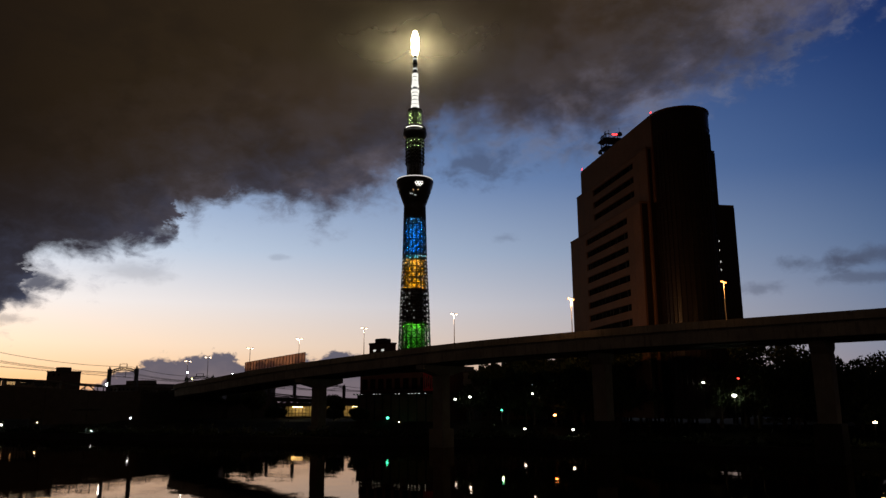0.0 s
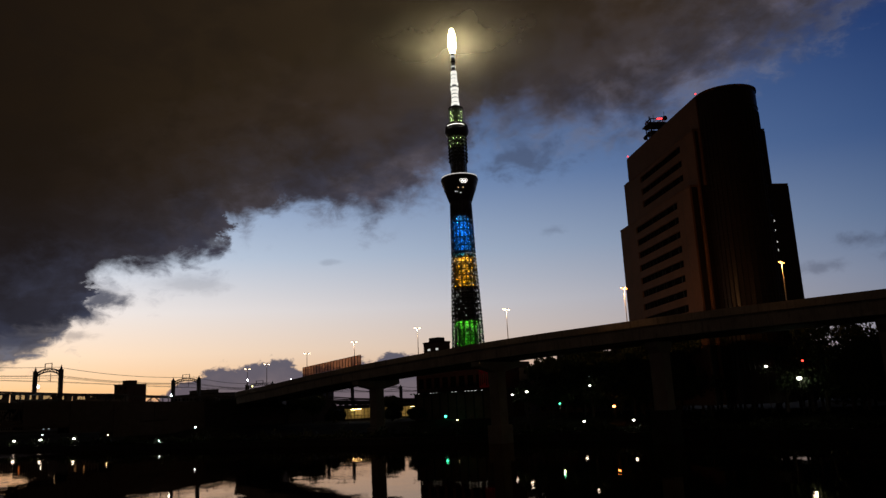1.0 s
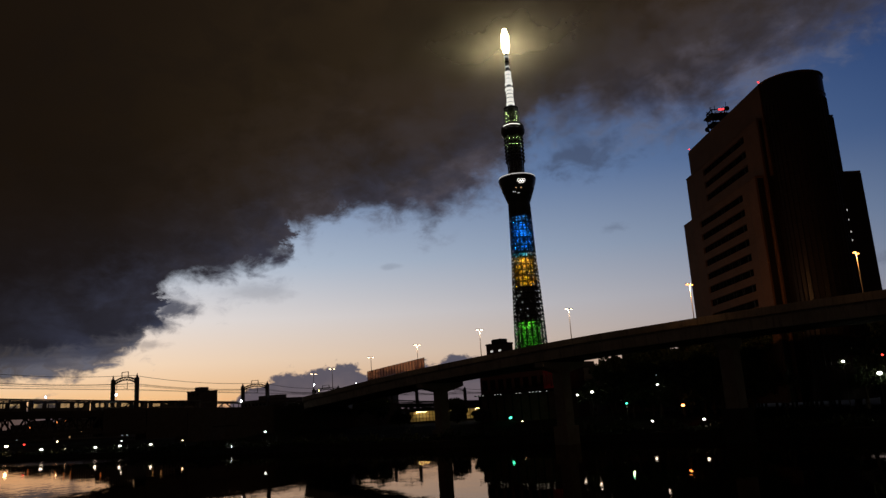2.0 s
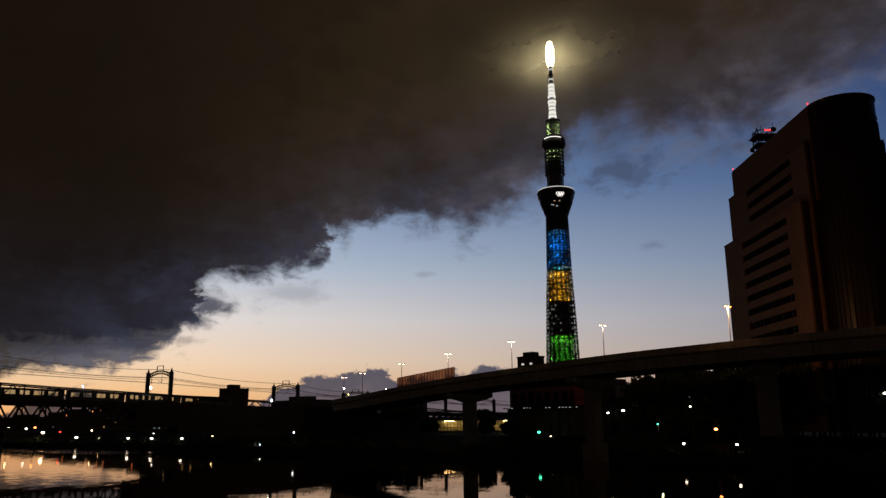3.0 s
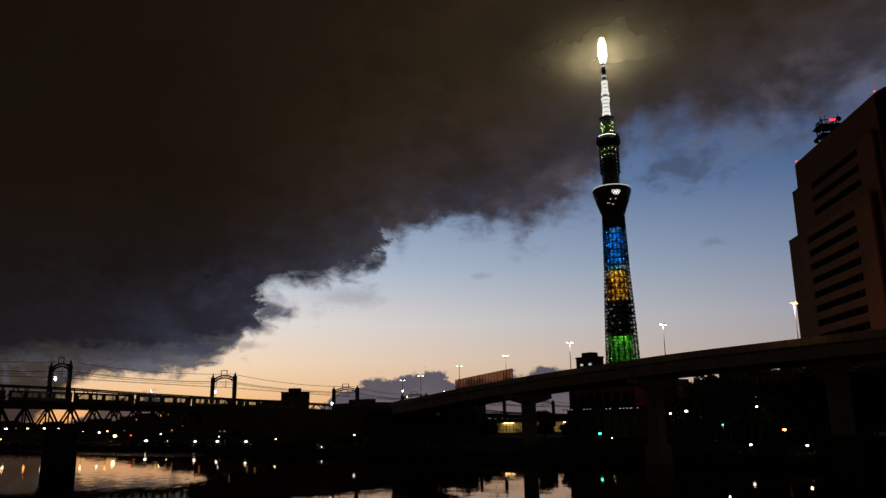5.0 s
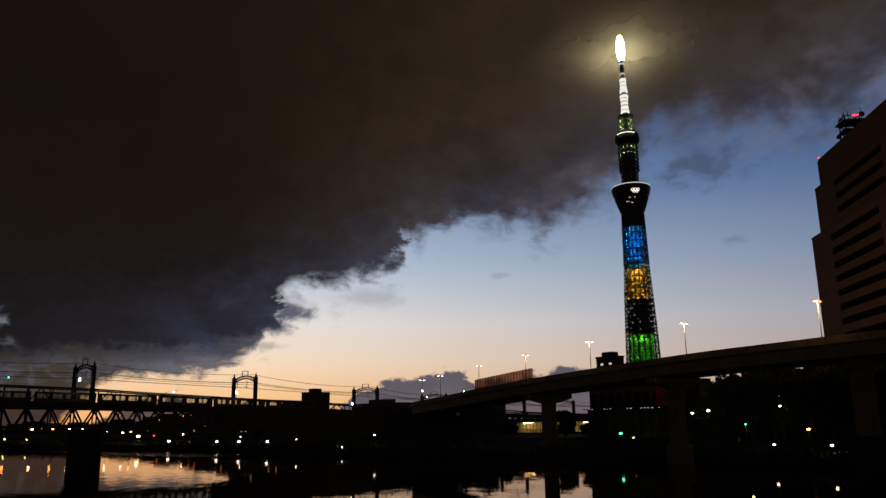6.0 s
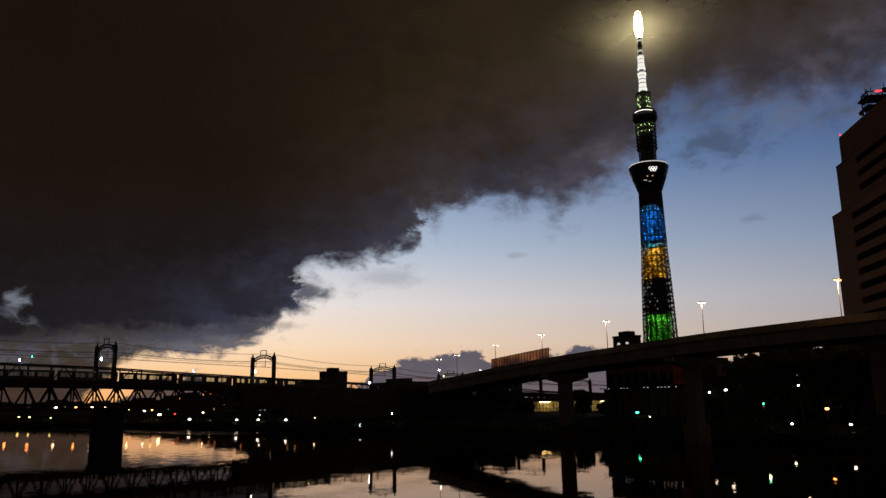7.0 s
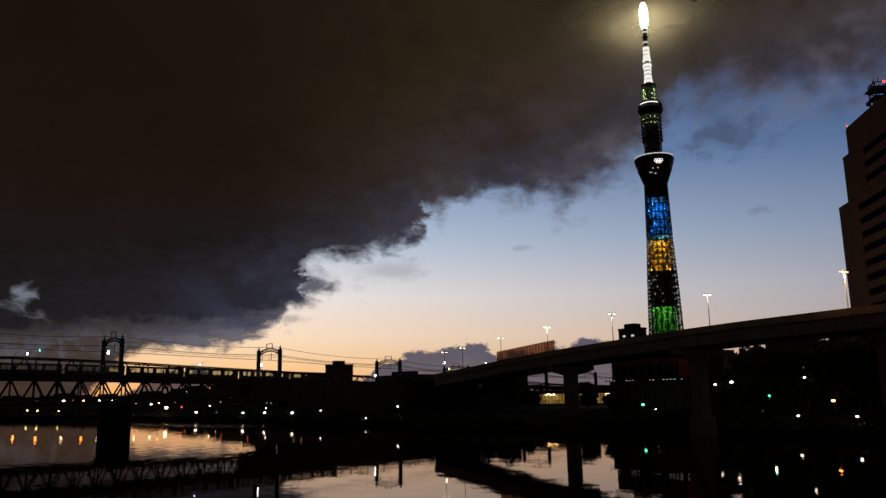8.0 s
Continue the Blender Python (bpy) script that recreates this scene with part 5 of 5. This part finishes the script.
# ------------------------------------------------------------------ lamps on the far bank
def bank_lamp(x, y, z, mat, size, label, ground=1.8):
    base = thing("park_lamp", pose(x, y, ground), label, "lamp", "lamps on the far bank")
    h = z - ground
    Soup().bar((0, 0, -0.4), (0, 0, max(0.2, h - size)), 0.08, 6).part("post", STEEL, base)
    Soup().box(-size, size, -size, size, h + size * 0.7, h + size * 0.9).part("hood", STEEL, base)
    bm = bmesh.new()
    bmesh.ops.create_icosphere(bm, subdivisions=2, radius=size)
    bm.transform(Matrix.Translation((0, 0, h)) @ Matrix.Diagonal((1.15, 1.15, 0.75, 1)))
    part("globe", bm, mat, base, "glowing globe")


def at_bank(s, c):
    return E0 + EU * s + EN * (c - 150.4)


WHITE_L, WARM_L, GREEN_L, RED_L = "white globe lamp on a post by the river", "warm lamp on a post by the river", "green signal lamp on a post by the river", "red-orange lamp on a post by the river"
for x, y, z, mat, size, label in ((-18.6, 250.0, 3.4, LAMP_GREEN, 0.42, GREEN_L), (21.0, 208.6, 1.1, LAMP_WHITE, 0.32, WHITE_L), (32.2, 198.6, 1.2, LAMP_WHITE, 0.32, WHITE_L), (29.0, 208.0, 4.7, LAMP_ORANGE, 0.4, RED_L),
                                  (7.2, 232.0, 9.8, LAMP_WHITE, 0.42, WHITE_L), (15.6, 217.5, 6.0, LAMP_GREEN, 0.22, GREEN_L), (24.0, 215.0, 10.5, LAMP_WHITE, 0.28, WHITE_L), (2.9, 236.0, 9.2, LAMP_WHITE, 0.34, WHITE_L),
                                  (56.5, 192.5, 14.1, LAMP_WHITE, 0.36, WHITE_L), (61.5, 185.2, 12.6, LAMP_WHITE, 0.34, WHITE_L), (66.5, 179.4, 9.4, LAMP_WHITE, 0.5, WHITE_L), (67.5, 178.8, 13.3, LAMP_REDDIM, 0.25, RED_L),
                                  (84.0, 153.6, 3.8, LAMP_WARM, 0.34, WARM_L), (106.0, 191.0, 15.0, LAMP_WARM, 0.26, WARM_L), (102.0, 190.0, 13.6, LAMP_WHITE, 0.26, WHITE_L), (-14.6, 245.0, 2.2, LAMP_WARM, 0.18, WARM_L)):
    bank_lamp(1.016 * x, y, z, mat, size, label, ground=-1.1 if z < 1.5 else 1.8)

for x, y, z, power in ((57.4, 191.9, 13.4, 90), (67.6, 178.7, 8.6, 60), (15.9, 217.0, 5.5, 60)):
    l = bpy.data.lights.new("park_lamp_light", "POINT")
    l.energy, l.color, l.shadow_soft_size = power, (0.8, 1.0, 0.6), 0.3
    new("park_lamp_light", l).location = (x, y, z)

# a row of promenade lamps upstream
for az, el, mat, size in ((-36.3, -1.04, LAMP_WHITE, 0.62), (-33.1, -1.15, LAMP_WHITE, 0.5), (-31.6, -1.18, LAMP_WHITE, 0.5), (-29.65, -1.22, LAMP_WHITE, 0.5), (-31.5, -0.85, LAMP_WHITE, 0.25), (-24.3, -1.86, LAMP_COOL, 0.42),
                          (-27.6, -1.1, LAMP_WARM, 0.2), (-34.9, -1.1, LAMP_WARM, 0.2), (-38.3, -0.68, LAMP_WARM, 0.7), (-39.3, -0.42, LAMP_WHITE, 0.5), (-46.9, -0.66, LAMP_YELLOW, 0.5), (-46.3, -0.68, LAMP_YELLOW, 0.5), (-45.05, -0.75, LAMP_YELLOW, 0.4),
                          (-47.6, 0.04, LAMP_ORANGE, 0.7), (-46.3, 0.05, LAMP_ORANGE, 0.7), (-44.8, -0.09, LAMP_WARM, 0.6), (-42.6, -0.1, LAMP_WARM, 0.5), (-41.8, -0.15, LAMP_WARM, 0.5), (-43.6, -0.1, LAMP_ORANGE, 0.55),
                          (-40.3, -0.3, LAMP_WARM, 0.4), (-37.3, -0.65, LAMP_REDDIM, 0.4), (-22.0, -0.9, LAMP_COOL, 0.25), (-41.1, -0.2, LAMP_ORANGE, 0.5), (-38.8, -0.35, LAMP_ORANGE, 0.4), (-35.4, -0.6, LAMP_WARM, 0.3)):
    # the bank's distance in that direction
    t = 1.016 * math.tan(radians(az))
    dist = next((y for (ax, ay), (bx, by) in zip(BANK, BANK[1:]) if ay > 0 for y in [(ay * (bx - ax) - ax * (by - ay)) / ((bx - ax) - t * (by - ay))] if ay <= y <= by), 300.0) + 5
    x, y = t * dist, dist
    bank_lamp(x, y, max(-1.0, 8 + math.hypot(x, y) * math.tan(radians(el))), mat, size, WHITE_L if mat in (LAMP_WHITE, LAMP_COOL) else WARM_L if mat in (LAMP_WARM, LAMP_YELLOW) else RED_L)


def make_lit_shed():
    """A low yellow-lit platform building beyond the bank."""
    base = thing("platform_shed", pose(-68.0, 324, 1.8, rz=5), "low platform building with yellow-lit slatted windows", "building")
    part("back_wall", box(bmesh.new(), 0, 34, 3.5, 3.8, -0.5, 5.2), PALEWALL, base)
    part("roof", box(bmesh.new(), -0.6, 34.6, -0.8, 4.4, 5.2, 5.5, 0.05), STEEL, base)
    part("floor", box(bmesh.new(), -0.3, 34.3, -0.5, 4, -0.6, 1.0, 0.05), STONE, base)
    for k in range(24):
        part("post", box(bmesh.new(), 0.1 + 1.45 * k, 0.3 + 1.45 * k, -0.1, 0.1, 1.0, 5.2), STEEL, base)
    for z in (2.2, 3.6):
        part("rail", box(bmesh.new(), 0, 34, -0.08, 0.08, z, z + 0.14), STEEL, base)
    for k in range(4):
        x = 3 + 8.5 * k
        part("tube_light", box(bmesh.new(), x, x + 4.5, 1.6, 1.8, 4.9, 5.0), TUBE, base, "glowing yellow tube")
    part("lit_kiosk", box(bmesh.new(), 30.5, 33.5, -0.6, 1.2, 1.0, 6.6, 0.05), KIOSK, base, "bright pale kiosk")


PALEWALL = material("pale_yellow_wall", (0.6, 0.5, 0.28), 0.8, vary=0.15, scale=1)
TUBE = glow("yellow_tube", (1.0, 0.72, 0.3), 30)
KIOSK = glow("pale_kiosk_light", (1.0, 0.85, 0.6), 0.5)
make_lit_shed()
